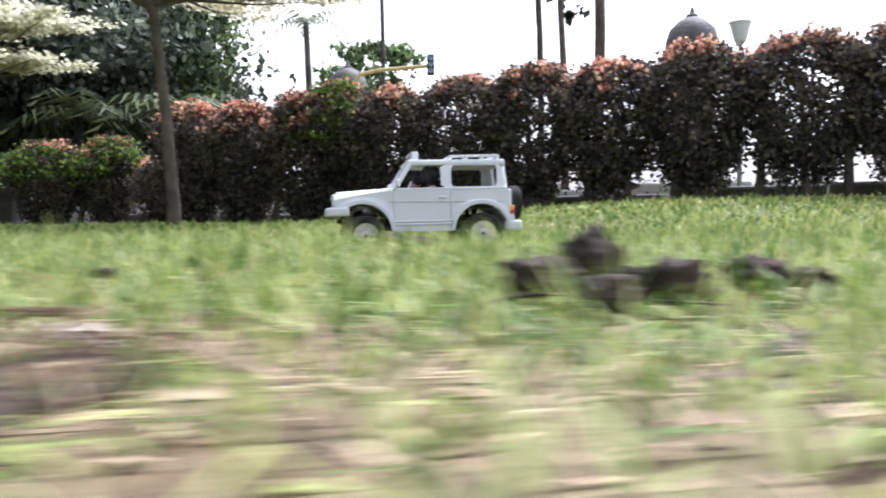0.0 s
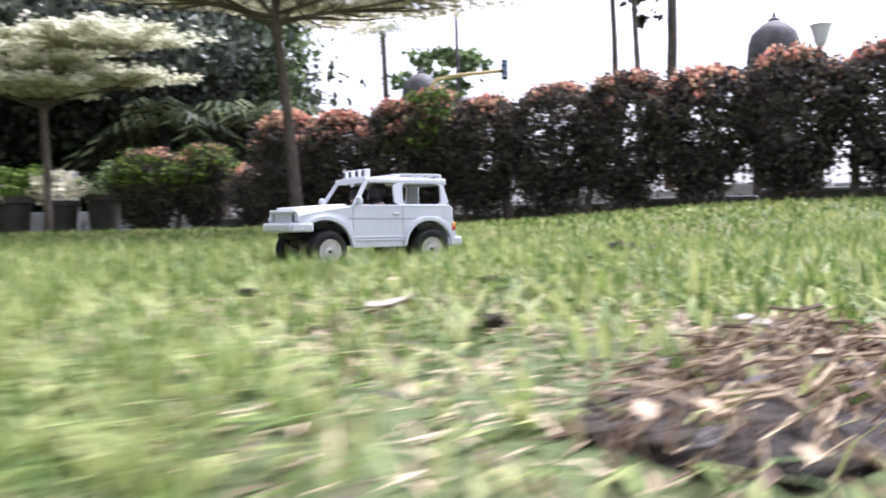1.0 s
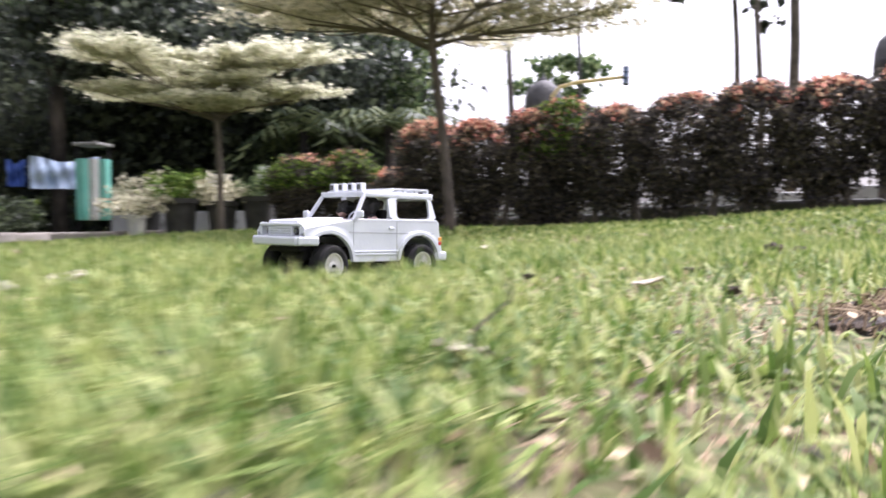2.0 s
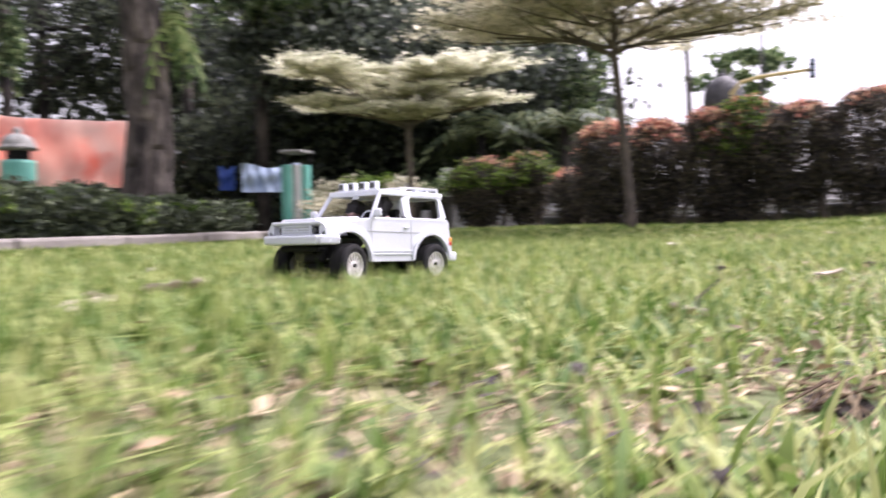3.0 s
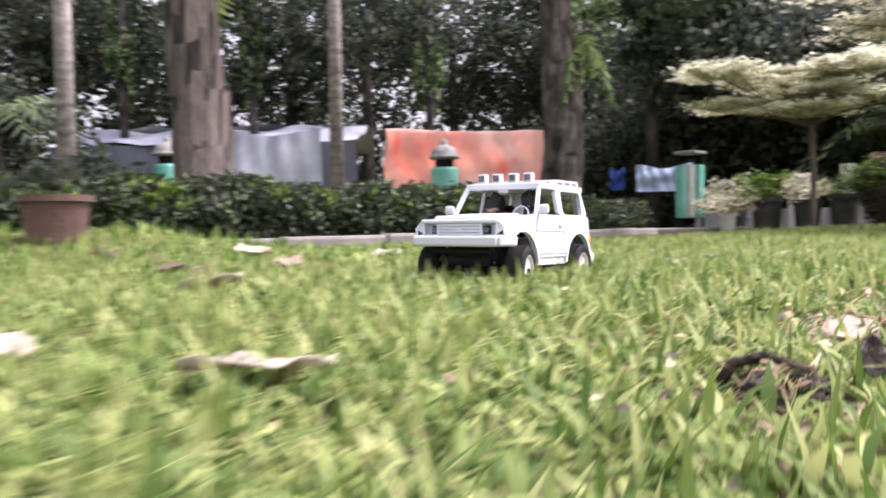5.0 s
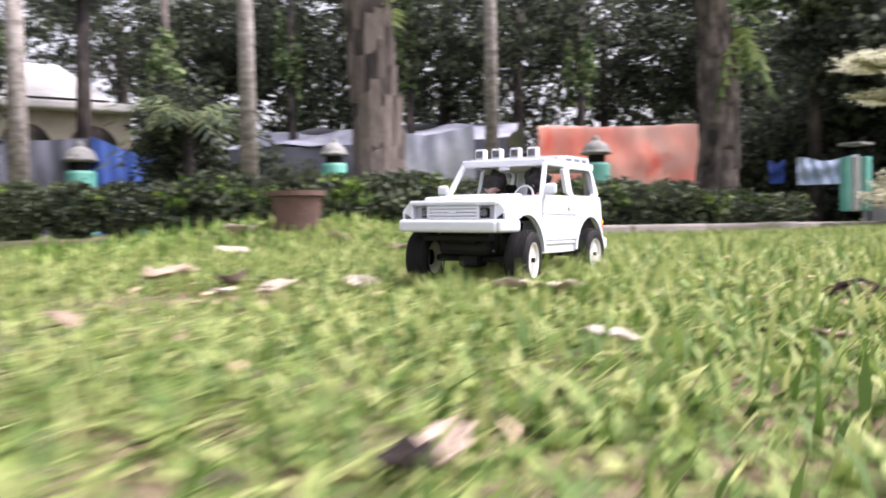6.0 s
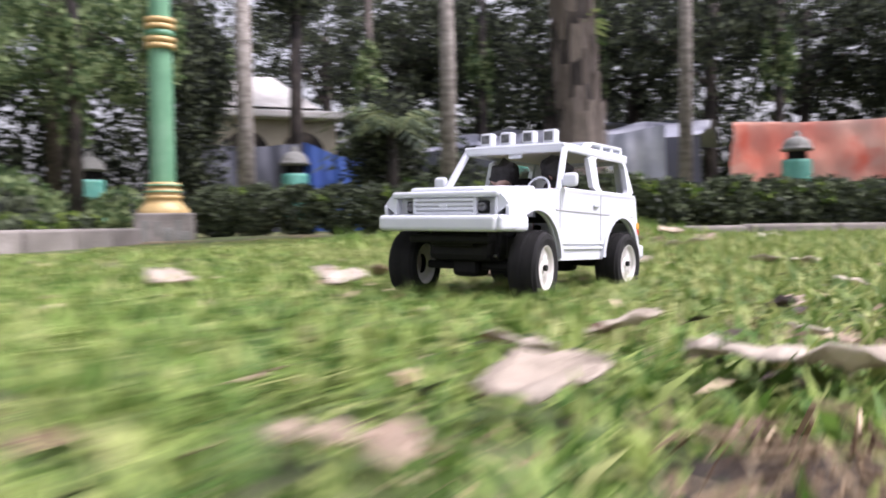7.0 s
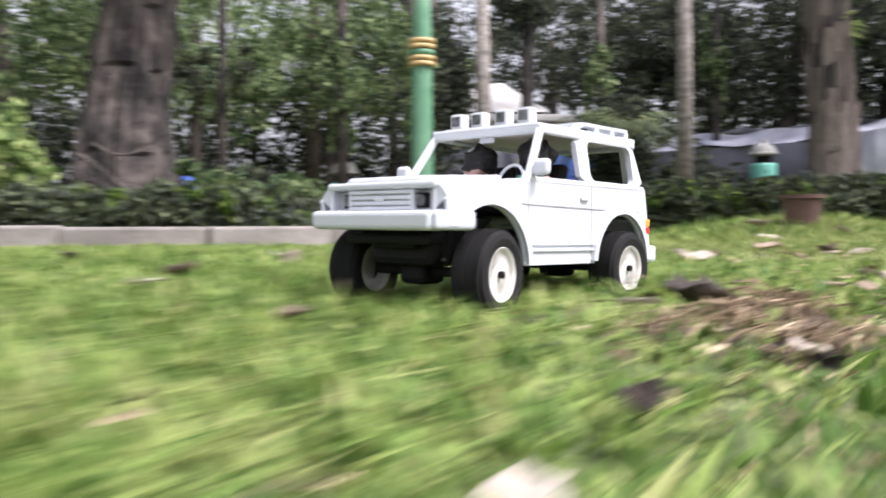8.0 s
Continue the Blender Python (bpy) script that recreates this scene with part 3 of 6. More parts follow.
def big_tree(name, base, lean, r, height, crowns, n, label, seed, leaf=0.13, bark=None, mat=None, flare=1.5, vines=0, limbs=True, plates=False):
    """A tall park tree: flared trunk, limbs and clumped crown."""
    rng = np.random.default_rng(seed)
    root = thing(name, label, "tree", "park trees")
    bx, by = base
    bz = float(land(bx, by)) - 0.1
    pts, rad = [], []
    for k in range(9):
        q = k / 8
        pts.append((bx + lean[0] * q + 0.3 * r * math.sin(q * 5 + seed), by + lean[1] * q + 0.3 * r * math.cos(q * 4 + seed), bz + height * q))
        rad.append(r * (1 + (flare - 1) * math.exp(-q * 14)) * (1 - 0.35 * q) * rng.uniform(0.94, 1.06))
    if r > 0.21 and height == 3.6 or r > 0.25:
        plated_trunk(root, pts, rad, bark or M_BARK, seed, plates=15 if r > 0.25 else 9, tall=1.9 if r > 0.25 else 0.7)
    else:
        trunk_mesh(root, pts, rad, M_BARK_DARK if plates else (bark or M_BARK))
    if plates:
        # upright bark plates standing proud of the dark trunk
        meshes = []
        for w in range(4):
            bm = bmesh.new()
            foot = [(-0.9, -0.8 - 0.15 * math.sin(w * 2.1)), (-0.45, -1.0 + 0.12 * math.sin(w * 3.3)), (-0.1, -0.82), (0.3, -1.05 + 0.1 * math.cos(w * 1.7)), (0.65, -0.85), (0.95, -0.95)]
            rim_pts = foot + [(0.98, 0.2), (0.8, 1.0), (0.1, 0.93), (-0.75, 1.0), (-1.0, 0.1)]
            back = [bm.verts.new((-0.6, 0.5 * x, 0.5 * z)) for x, z in rim_pts]
            face = [bm.verts.new((1.0 - 0.55 * (z + 1) / 2 + 0.12 * math.sin(4 * x + w), 0.47 * x, 0.49 * z)) for x, z in rim_pts]
            for k in range(len(back)):
                q = (k + 1) % len(back)
                bm.faces.new((back[k], back[q], face[q], face[k]))
            bm.faces.new(face)
            bmesh.ops.recalc_face_normals(bm, faces=bm.faces)
            me = bpy.data.meshes.new("bark_plate")
            bm.to_mesh(me)
            bm.free()
            me.materials.append(M_PLATE)
            meshes.append(me)
        tall_by, around = 0.46, 12
        for row in range(9):
            for k in range(around):
                z = 0.2 + row * tall_by * 0.78 + (tall_by * 0.39 if k % 2 else 0) + rng.uniform(-0.12, 0.12)
                q = min((z - bz) / height * 8, 7.99)
                i = int(q)
                c = Vector(pts[i]).lerp(Vector(pts[i + 1]), q - i)
                rr = rad[i] + (rad[i + 1] - rad[i]) * (q - i)
                a = 2 * math.pi * (k + rng.uniform(-0.12, 0.12)) / around
                ob = new("bark_plate", meshes[int(rng.integers(0, 4))])
                ob.parent = root
                wide = 2 * math.pi * rr / around * rng.uniform(0.7, 1.3)
                ob.matrix_basis = Matrix.Translation((c.x + rr * 0.95 * math.cos(a), c.y + rr * 0.95 * math.sin(a), z)) @ Matrix.Rotation(a, 4, "Z") @ Matrix.Rotation(rng.uniform(-0.05, 0.1), 4, "Y") @ Matrix.Diagonal((0.020, wide, tall_by * rng.uniform(0.7, 1.25), 1))
    total = sum(c[3] * c[4] * c[5] for c in crowns)
    top = Vector(pts[-1])
    for cx, cy, cz, rx, ry, rz in crowns:
        m = int(n * rx * ry * rz / total)
        leaves("crown", cloud(rng, (cx, cy, cz), (rx, ry, rz), m, clumps=max(20, m // 60), spread=0.10, hollow=0.35), leaf, mat or M_SHADED_WOOD_LEAF, root, rng=rng)
        if limbs:
            bm = bmesh.new()
            end = Vector((cx, cy, cz))
            start = Vector(pts[int(rng.integers(5, 9))])
            tube(bm, [start, start.lerp(end, 0.5) + Vector((0, 0, 0.2)), end], [r * 0.35, r * 0.22, r * 0.08], 7)
            part("limb", bm, bark or M_BARK, root)
    if vines:
        c = Vector(pts[4]) + Vector((r * 0.75, r * 0.85, 0.1))
        for k in range(vines):
            bm = bmesh.new()
            a, ln, z0 = rng.random() * 6.28, rng.uniform(0.3, 0.6), rng.uniform(-0.1, 0.42)
            prev = None
            for q in np.linspace(0, 1, 9):
                p = c + Vector((ln * 0.75 * q * math.cos(a), ln * 0.75 * q * math.sin(a), z0 + ln * (0.35 * q - 1.3 * q * q)))
                if prev is not None:
                    w = 0.11 * math.sin(math.pi * min(1, q * 0.85 + 0.12)) + 0.01
                    for sgn in (-1, 1):
                        tip = p + Vector((-math.sin(a) * sgn * w, math.cos(a) * sgn * w, -0.03))
                        bm.faces.new([bm.verts.new(prev), bm.verts.new(p), bm.verts.new(tip)])
                prev = p
            part("fern_frond", bm, M_FERN, root, "bright green fern frond")
    return root


O = (-0.4, -1.8)


def polar(angle, dist):
    return O[0] - dist * math.sin(radians(angle)), O[1] + dist * math.cos(radians(angle))


# named large trunks
big_tree("tree", (-5.75, 4.6), (0.0, 0.1), 0.22, 3.6, [(-5.9, 4.9, 3.6, 1.9, 1.8, 0.9), (-5.0, 5.5, 2.9, 0.9, 0.9, 0.5)], 15000, "old broad tree trunk with hanging ferns", 31, vines=16, leaf=0.10)
big_tree("tree", (-5.7, 0.67), (0.0, 0.05), 0.20, 3.6, [(-6.0, 0.6, 3.6, 1.9, 1.8, 0.8), (-6.3, 0.0, 2.9, 0.8, 0.9, 0.4)], 13000, "thick park tree with plated grey-brown bark", 32, vines=3, flare=1.35, leaf=0.10, plates=True)
big_tree("tree", (-9.2, -5.9), (0.0, 0.2), 0.55, 4.5, [(-9.6, -6.2, 4.6, 2.4, 2.4, 1.2), (-9.4, -7.6, 3.6, 1.0, 1.0, 0.9)], 9000, "massive old tree trunk with rough dark bark", 33, flare=1.7, bark=M_BARK_DARK)

for k in range(7):
    # surface roots of the massive tree
    a = -0.9 + 0.32 * k
    bm = bmesh.new()
    tube(bm, [(-9.2 + q * math.cos(a + 0.12 * math.sin(5 * q)), -6.0 + q * math.sin(a + 0.12 * math.sin(5 * q)), max(0.5 * (1.35 - q), 0.02) + 0.05) for q in (0.6, 0.8, 1.0, 1.2, 1.5)], [0.16, 0.13, 0.10, 0.08, 0.04], 8)
    tagged(part("tree_root", bm, M_BARK_DARK, smooth=True), "dark surface root of the massive old tree", "root", "tree roots")


for k in range(3):
    # bare vines slung round the foot of the massive tree
    bm = bmesh.new()
    z0, y0, ln = 0.42 + 0.3 * k, -6.45 + 0.2 * (k % 3), 0.8 + 0.2 * (k % 2)
    tube(bm, [(-8.35 + 0.12 * math.sin(3 * q + k), y0 + ln * q, z0 + 0.16 * math.sin(4 * q + 1.7 * k) - 0.25 * q * (k % 2)) for q in np.linspace(0, 1, 10)], [0.014] * 10, 6)
    tagged(part("vine", bm, M_BARK, smooth=True), "thin bare vine slung round the massive old tree", "vine", "vines")


def slender(name, base, top, r0, r1, label, seed, mat=None, crown=None, n=0, leaf=0.12, leafmat=None):
    root = thing(name, label, "tree", "slender trunks")
    bz = float(land(*base)) - 0.05
    mid = ((base[0] + top[0]) / 2 + 0.03, (base[1] + top[1]) / 2, (bz + top[2]) / 2)
    trunk_mesh(root, [(*base, bz), mid, top], [r0, (r0 + r1) / 2, r1], mat or M_BARK_PALE, n=12)
    if crown:
        rng = np.random.default_rng(seed)
        leaves("crown", cloud(rng, crown[:3], crown[3:], n, clumps=max(12, n // 50), spread=0.14, hollow=0.3), leaf, leafmat or M_SHADED_WOOD_LEAF, root, rng=rng)
    return root


slender("palm_tree", (-9.3, 4.4), (-9.4, 4.45, 5.5), 0.10, 0.075, "slim grey ringed palm trunk", 41)
slender("palm_tree", (-10.9, 1.5), (-11.05, 1.5, 5.5), 0.12, 0.09, "slim grey ringed palm trunk", 42)
slender("palm_tree", (-14.9, -0.95), (-15.2, -0.95, 6.0), 0.17, 0.12, "slim pale grey ringed palm trunk", 43)
slender("tree", (-19.1, 0.65), (-19.2, 0.75, 7.0), 0.17, 0.13, "dark slim trunk before the pale house", 45, mat=M_BARK_DARK, crown=(-19.1, 0.7, 5.9, 1.2, 1.0, 0.9), n=2500, leaf=0.14)
slender("palm_tree", (-20.6, -4.7), (-20.8, -4.6, 7.0), 0.2, 0.16, "slim dark palm trunk", 44, mat=M_BARK_THIN)

# woods behind: park trees with open gaps of sky
WOODS = [(19, 13.5, 3.2, 1.5), (21, 15.5, 3.4, 2.0), (24, 14, 3.4, 2.2), (29, 17.5, 3.6, 2.2), (34, 20, 3.9, 2.2), (41, 21.5, 4.4, 2.6),
         (47, 20, 4.6, 2.4), (53, 18.5, 4.6, 2.6), (58, 20, 4.8, 2.8), (64, 19, 4.6, 2.5), (69, 22, 5.0, 2.6), (75, 21, 5.0, 2.3),
         (80, 25, 5.6, 2.5), (92, 22, 5.0, 2.8), (97, 19, 4.4, 2.4), (102, 22, 5.0, 2.6), (107, 18, 4.2, 2.4), (113, 20, 4.6, 2.6), (119, 17, 4.4, 2.6)]
wood_rng = np.random.default_rng(77)
for k, (ang, dist, zc, rr) in enumerate(WOODS):
    x, y = polar(ang, dist)
    crowns = [(x, y, zc, rr, rr, rr * 0.75)]
    for q in range(3):
        a2 = wood_rng.random() * 6.28
        crowns.append((x + rr * 0.8 * math.cos(a2), y + rr * 0.8 * math.sin(a2), zc + wood_rng.uniform(-1.3, 0.7), rr * 0.6, rr * 0.6, rr * 0.5))
    # these trees take the lighter leaf colour in place of stronger light
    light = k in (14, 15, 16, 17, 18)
    big_tree("tree", (x, y), (0.2, 0.1), wood_rng.uniform(0.14, 0.24), zc + 0.5, crowns, 9000 if light else 9600, "leafy park tree with stronger light put into bright green leaves" if light else "leafy park tree with canopy shade put into dark leaves", 100 + k,
             leaf=0.125, bark=M_BARK_DARK, mat=M_LIGHT_LEAF if light else (M_TREETOP_LIT if k % 2 and k < 3 else M_SHADED_WOOD_LEAF), flare=1.3)


# columns of climbing leaves on slim trunks
for k, (ang, dist, zc, hz, rr) in enumerate([(60.6, 17, 4.2, 1.5, 0.24), (48.4, 16.5, 3.4, 1.0, 0.32), (68.9, 18, 3.6, 1.1, 0.36), (38, 16, 3.5, 1.0, 0.32), (93, 12, 2.6, 1.0, 0.3), (98.5, 12, 2.2, 1.0, 0.35), (77.5, 16, 3.1, 0.9, 0.35)]):
    x, y = polar(ang, dist)
    slender("tree", (x, y), (x, y, 5.5), 0.10, 0.07, "slim dark trunk wrapped in bright climbing leaves", 800 + k, mat=M_BARK_DARK, crown=(x, y, zc, rr, rr, hz), n=int(900 * hz), leaf=0.12, leafmat=M_LIGHT_LEAF)


def shrubs(name, centre, radii, n, mat, leaf, label, seed):
    rng = np.random.default_rng(seed)
    p = cloud(rng, centre, radii, n, clumps=max(15, n // 60), spread=0.16, hollow=0.3)
    p = p[p[:, 2] > -0.15]
    ob = leaves(name, p, leaf, mat, rng=rng)
    return tagged(ob, label, "shrub", kind="stuff")


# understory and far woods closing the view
# the dark leaf colour here carries shade of a canopy not built
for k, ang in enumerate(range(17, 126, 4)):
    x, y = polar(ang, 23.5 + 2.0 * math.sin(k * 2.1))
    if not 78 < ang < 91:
        shrubs("far_woods", (x, y, 2.3), (2.2, 2.2, 2.8), 3300 if ang < 45 else 2300, M_SHADED_WOOD_LEAF, 0.19, "far woods of the park with shade put into dark leaves", 300 + k)
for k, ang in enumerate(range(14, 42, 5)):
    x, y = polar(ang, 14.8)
    shrubs("shrubbery", (x, y, 1.1), (1.2, 1.2, 0.9), 1500, M_SHADED_WOOD_LEAF, 0.13, "plants under the trees with shade put into dark leaves", 340 + k)
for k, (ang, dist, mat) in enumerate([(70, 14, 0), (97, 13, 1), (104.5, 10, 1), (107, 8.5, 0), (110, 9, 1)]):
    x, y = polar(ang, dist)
    shrubs("shrubbery", (x, y, 0.75 if ang < 90 else 0.25), (0.9, 0.9, 0.8) if ang < 90 else (0.8, 0.8, 0.42), 1300, M_LIGHT_LEAF if mat else M_SHADED_WOOD_LEAF, 0.13, "leafy shrubs under the park trees", 360 + k)
shrubs("treetop", (-15.8, -1.85, 2.2), (0.8, 0.8, 1.9), 7500, M_SHADED_WOOD_LEAF, 0.115, "dense tree hung with leaves, shade put into their dark colour", 379)
shrubs("shrubbery", (-13.4, 1.25, 1.35), (0.8, 0.8, 0.95), 4200, M_SHADED_WOOD_LEAF, 0.10, "plants round the palm with shade put into dark leaves", 378)
shrubs("treetop", (-6.2, 9.6, 2.5), (2.0, 1.5, 0.9), 9000, M_TREETOP_LIT, 0.11, "rounded dark treetop", 380)
shrubs("treetop", (-4.6, 9.4, 2.35), (1.5, 1.5, 0.75), 6000, M_TREETOP_LIT, 0.10, "rounded dark treetop", 381)
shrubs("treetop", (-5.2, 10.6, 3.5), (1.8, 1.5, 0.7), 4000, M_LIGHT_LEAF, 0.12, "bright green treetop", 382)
# the light on this treetop is painted by its paler leaf colour
shrubs("treetop", (*polar(33, 12), 3.45), (1.6, 1.3, 0.5), 3600, M_LIGHT_LEAF, 0.12, "treetop with caught light put into bright green leaves", 385)
shrubs("treetop", (-4.1, 10.6, 1.9), (1.4, 1.3, 1.8), 15000, M_TREETOP_LIT, 0.08, "leafy dark green treetop beside the palms", 383)
# paler leaves paint the lit edge of the treetop before it
shrubs("treetop", (-2.95, 10.3, 2.35), (0.5, 0.5, 0.95), 3200, M_LIGHT_LEAF, 0.085, "edge of the leafy treetop, light put into bright green leaves", 386)
shrubs("treetop", (-4.8, 10.2, 1.2), (2.4, 1.2, 1.3), 8000, M_SHADED_WOOD_LEAF, 0.12, "leafy undergrowth with shade put into dark leaves", 384)


def palm(base, height, r, n_fronds, length, label, seed):
    rng = random.Random(seed)
    root = thing("palm", label, "palm tree")
    bz = float(land(*base)) - 0.05
    trunk_mesh(root, [(*base, bz), (base[0] + 0.04, base[1], bz + height / 2), (base[0], base[1], height)], [r * 1.2, r, r * 0.8], M_BARK_DARK)
    for k in range(n_fronds):
        a = 2 * math.pi * k / n_fronds + rng.uniform(-0.2, 0.2)
        up = rng.uniform(0.1, 0.9)
        bm = bmesh.new()
        prev = None
        for j in range(11):
            q = j / 10
            out = length * q
            c = Vector((base[0] + out * math.cos(a), base[1] + out * math.sin(a), height + out * up - 0.9 * length * q * q))
            side = Vector((-math.sin(a), math.cos(a), 0))
            if prev is not None:
                for sgn in (-1, 1):
                    w = 0.28 * length * math.sin(math.pi * min(1, q + 0.12)) ** 0.6 + 0.02
                    tip = c + side * sgn * w + Vector((0.12 * length * math.cos(a), 0.12 * length * math.sin(a), -w * 0.55))
                    half = prev.lerp(c, 0.55)
                    bm.faces.new([bm.verts.new(prev), bm.verts.new(half), bm.verts.new(tip)])
            prev = c
        part("frond", bm, M_PALM, root)
    return root


palm((-3.0, 9.3), 1.35, 0.07, 16, 1.15, "bushy green palm behind the hedge", 51)
palm((-4.0, 8.9), 1.3, 0.06, 15, 1.05, "bushy green palm behind the hedge", 52)
palm((-1.36, 8.15), 2.12, 0.035, 8, 0.5, "tall thin palm seen against the sky", 53)
palm((-12.7, 1.15), 1.75, 0.09, 22, 1.2, "dark drooping palm in front of the tents", 54)

# thin trees and far tree over the long hedge
slender("tree", (1.47, 7.75), (1.49, 7.75, 3.6), 0.055, 0.045, "bare straight trunk against the sky", 61, mat=M_BARK_THIN)
slender("tree", (0.9, 7.3), (0.8, 7.3, 3.4), 0.032, 0.025, "thin trunk against the sky", 62, mat=M_BARK_THIN)
slender("tree", (1.12, 7.4), (1.06, 7.4, 2.4), 0.04, 0.025, "small tree with sparse large dark leaves", 63, mat=M_BARK_THIN, crown=(1.1, 7.4, 2.25, 0.35, 0.3, 0.42), n=110, leaf=0.11)
slender("tree", (-0.85, 9.5), (-0.85, 9.5, 1.6), 0.06, 0.04, "small round far street tree", 64, mat=M_BARK_THIN, crown=(-0.85, 9.5, 1.9, 0.5, 0.45, 0.3), n=1300, leaf=0.09, leafmat=M_LIGHT_LEAF)


# ---- park furniture ----
def lamp_post():
    root = thing("lamp_post", "tall green and gold ornamental park lamp post on a stone block", "lamp post", at=(-9.3, -2.47, 0))
    bm = bmesh.new()
    box(bm, (0, 0, 0.03), (0.62, 0.62, 0.42), 0.02)
    part("stone_base", bm, M_CONCRETE, root, "grey mottled stone block", False)
    bm = bmesh.new()
    lathe(bm, [(0.27, 0.24), (0.27, 0.28), (0.22, 0.33), (0.18, 0.39), (0.20, 0.40), (0.20, 0.43), (0.16, 0.44), (0.19, 0.46), (0.19, 0.50), (0.15, 0.51), (0.18, 0.53), (0.18, 0.57), (0.13, 0.58)], 28)
    part("foot", bm, M_GOLD, root, "gold painted turned foot", True)
    bm = bmesh.new()
    lathe(bm, [(0.13, 0.56), (0.125, 2.05), (0.115, 2.4), (0.10, 4.2)], 24)
    part("pole", bm, M_LAMP_GREEN, root, "green painted pole", True)
    for z in (0.475, 0.545):
        bm = bmesh.new()
        lathe(bm, [(0.13, z - 0.012), (0.195, z - 0.01), (0.195, z + 0.01), (0.13, z + 0.012)], 24)
        part("foot_band", bm, M_LAMP_GREEN, root, "dark green painted band", True)
    for side in range(4):
        # worn relief on each face of the block
        bm = bmesh.new()
        for u, v, w, h in ((-0.2, 0.03, 0.07, 0.26), (-0.07, 0.07, 0.05, 0.16), (0.03, -0.02, 0.08, 0.2), (0.14, 0.06, 0.05, 0.2), (0.22, -0.03, 0.06, 0.14)):
            box(bm, (u, -0.312, v), (w, 0.012, h), 0.004, 1)
        ob = part("relief", bm, M_CAP, root, "worn grey carved relief")
        ob.matrix_basis = Matrix.Rotation(side * math.pi / 2, 4, "Z")
    for z in (2.03, 2.10, 2.24, 2.31):
        bm = bmesh.new()
        lathe(bm, [(0.125, z), (0.16, z + 0.005), (0.165, z + 0.03), (0.16, z + 0.055), (0.125, z + 0.06)], 24)
        part("collar_ring", bm, M_GOLD, root, "gold ring", True)
    bm = bmesh.new()
    lathe(bm, [(0.12, 2.16), (0.15, 2.17), (0.15, 2.23), (0.12, 2.24)], 24)
    part("collar", bm, M_LAMP_GREEN, root, "green collar band between gold rings", True)


lamp_post()


def bollard(at, s=1.0):
    root = thing("garden_lantern", "turquoise garden lantern post with a grey domed cap", "lantern", "garden lanterns", at=at)
    bm = bmesh.new()
    lathe(bm, [(0.0, -at[2] - 0.1), (0.3 * s, -at[2] - 0.1), (0.3 * s, -0.05 * s), (0.28 * s, 0.0)], 24)
    part("post", bm, M_TURQUOISE, root, smooth=False)
    bm = bmesh.new()
    lathe(bm, [(0.20 * s, 0.0), (0.20 * s, 0.2 * s)], 20)
    part("dark_neck", bm, M_BLACK, root)
    bm = bmesh.new()
    lathe(bm, [(0.2 * s, 0.17 * s), (0.33 * s, 0.19 * s), (0.34 * s, 0.24 * s), (0.31 * s, 0.25 * s), (0.30 * s, 0.30 * s), (0.25 * s, 0.40 * s), (0.15 * s, 0.47 * s), (0.07 * s, 0.50 * s), (0.08 * s, 0.55 * s), (0.04 * s, 0.60 * s), (0.0, 0.63 * s)], 24)
    part("cap", bm, M_CAP, root, "grey stone cap", True)


bollard((-16.95, 0.27, 1.18), 0.95)
bollard((-18.4, -3.8, 1.1), 1.0)
bollard((-9.81, 6.84, 1.02), 0.72)
bollard((-13.05, 3.75, 1.15), 0.72)


def cloth(name, corners, mat, label, category, sag=0.06, seed=1, nx=24, ny=8):
    """A hanging sheet with creases and a hem thickness."""
    c = [np.array(p, float) for p in corners]
    normal = np.cross(c[1] - c[0], c[3] - c[0])
    normal /= np.linalg.norm(normal)
    u, v = np.meshgrid(np.linspace(0, 1, nx), np.linspace(0, 1, ny), indexing="ij")
    p = (c[0] * ((1 - u) * (1 - v))[..., None] + c[1] * (u * (1 - v))[..., None] + c[2] * (u * v)[..., None] + c[3] * ((1 - u) * v)[..., None])
    off = 0.04 * np.sin(u * 17 + seed + v * 3) + 0.03 * np.sin(u * 31 - v * 5 + seed * 2) + 0.03 * np.sin(9 * v + 4 * u)
    p = p + normal * off[..., None]
    p[..., 2] -= sag * (np.sin(np.pi * u) ** 2) * (1 - v)
    front, back = p.reshape(-1, 3), (p - normal * 0.015).reshape(-1, 3)
    i, j = np.meshgrid(np.arange(nx - 1), np.arange(ny - 1), indexing="ij")
    a = (i * ny + j).ravel()
    f = np.stack([a, a + ny, a + ny + 1, a + 1], 1)
    ob = arrays(name, np.concatenate([front, back]), np.concatenate([f, f[:, ::-1] + nx * ny]), mat)
    ob.data.polygons.foreach_set("use_smooth", [True] * len(ob.data.polygons))
    return tagged(ob, label, category)


cloth("banner", [(-11.29, 6.83, 1.78), (-8.76, 8.02, 1.59), (-8.75, 8.01, 0.66), (-11.29, 6.82, 0.72)], M_TARP_ORANGE, "salmon-orange tarpaulin hung as a banner behind the hedge", "banner", sag=0.03)


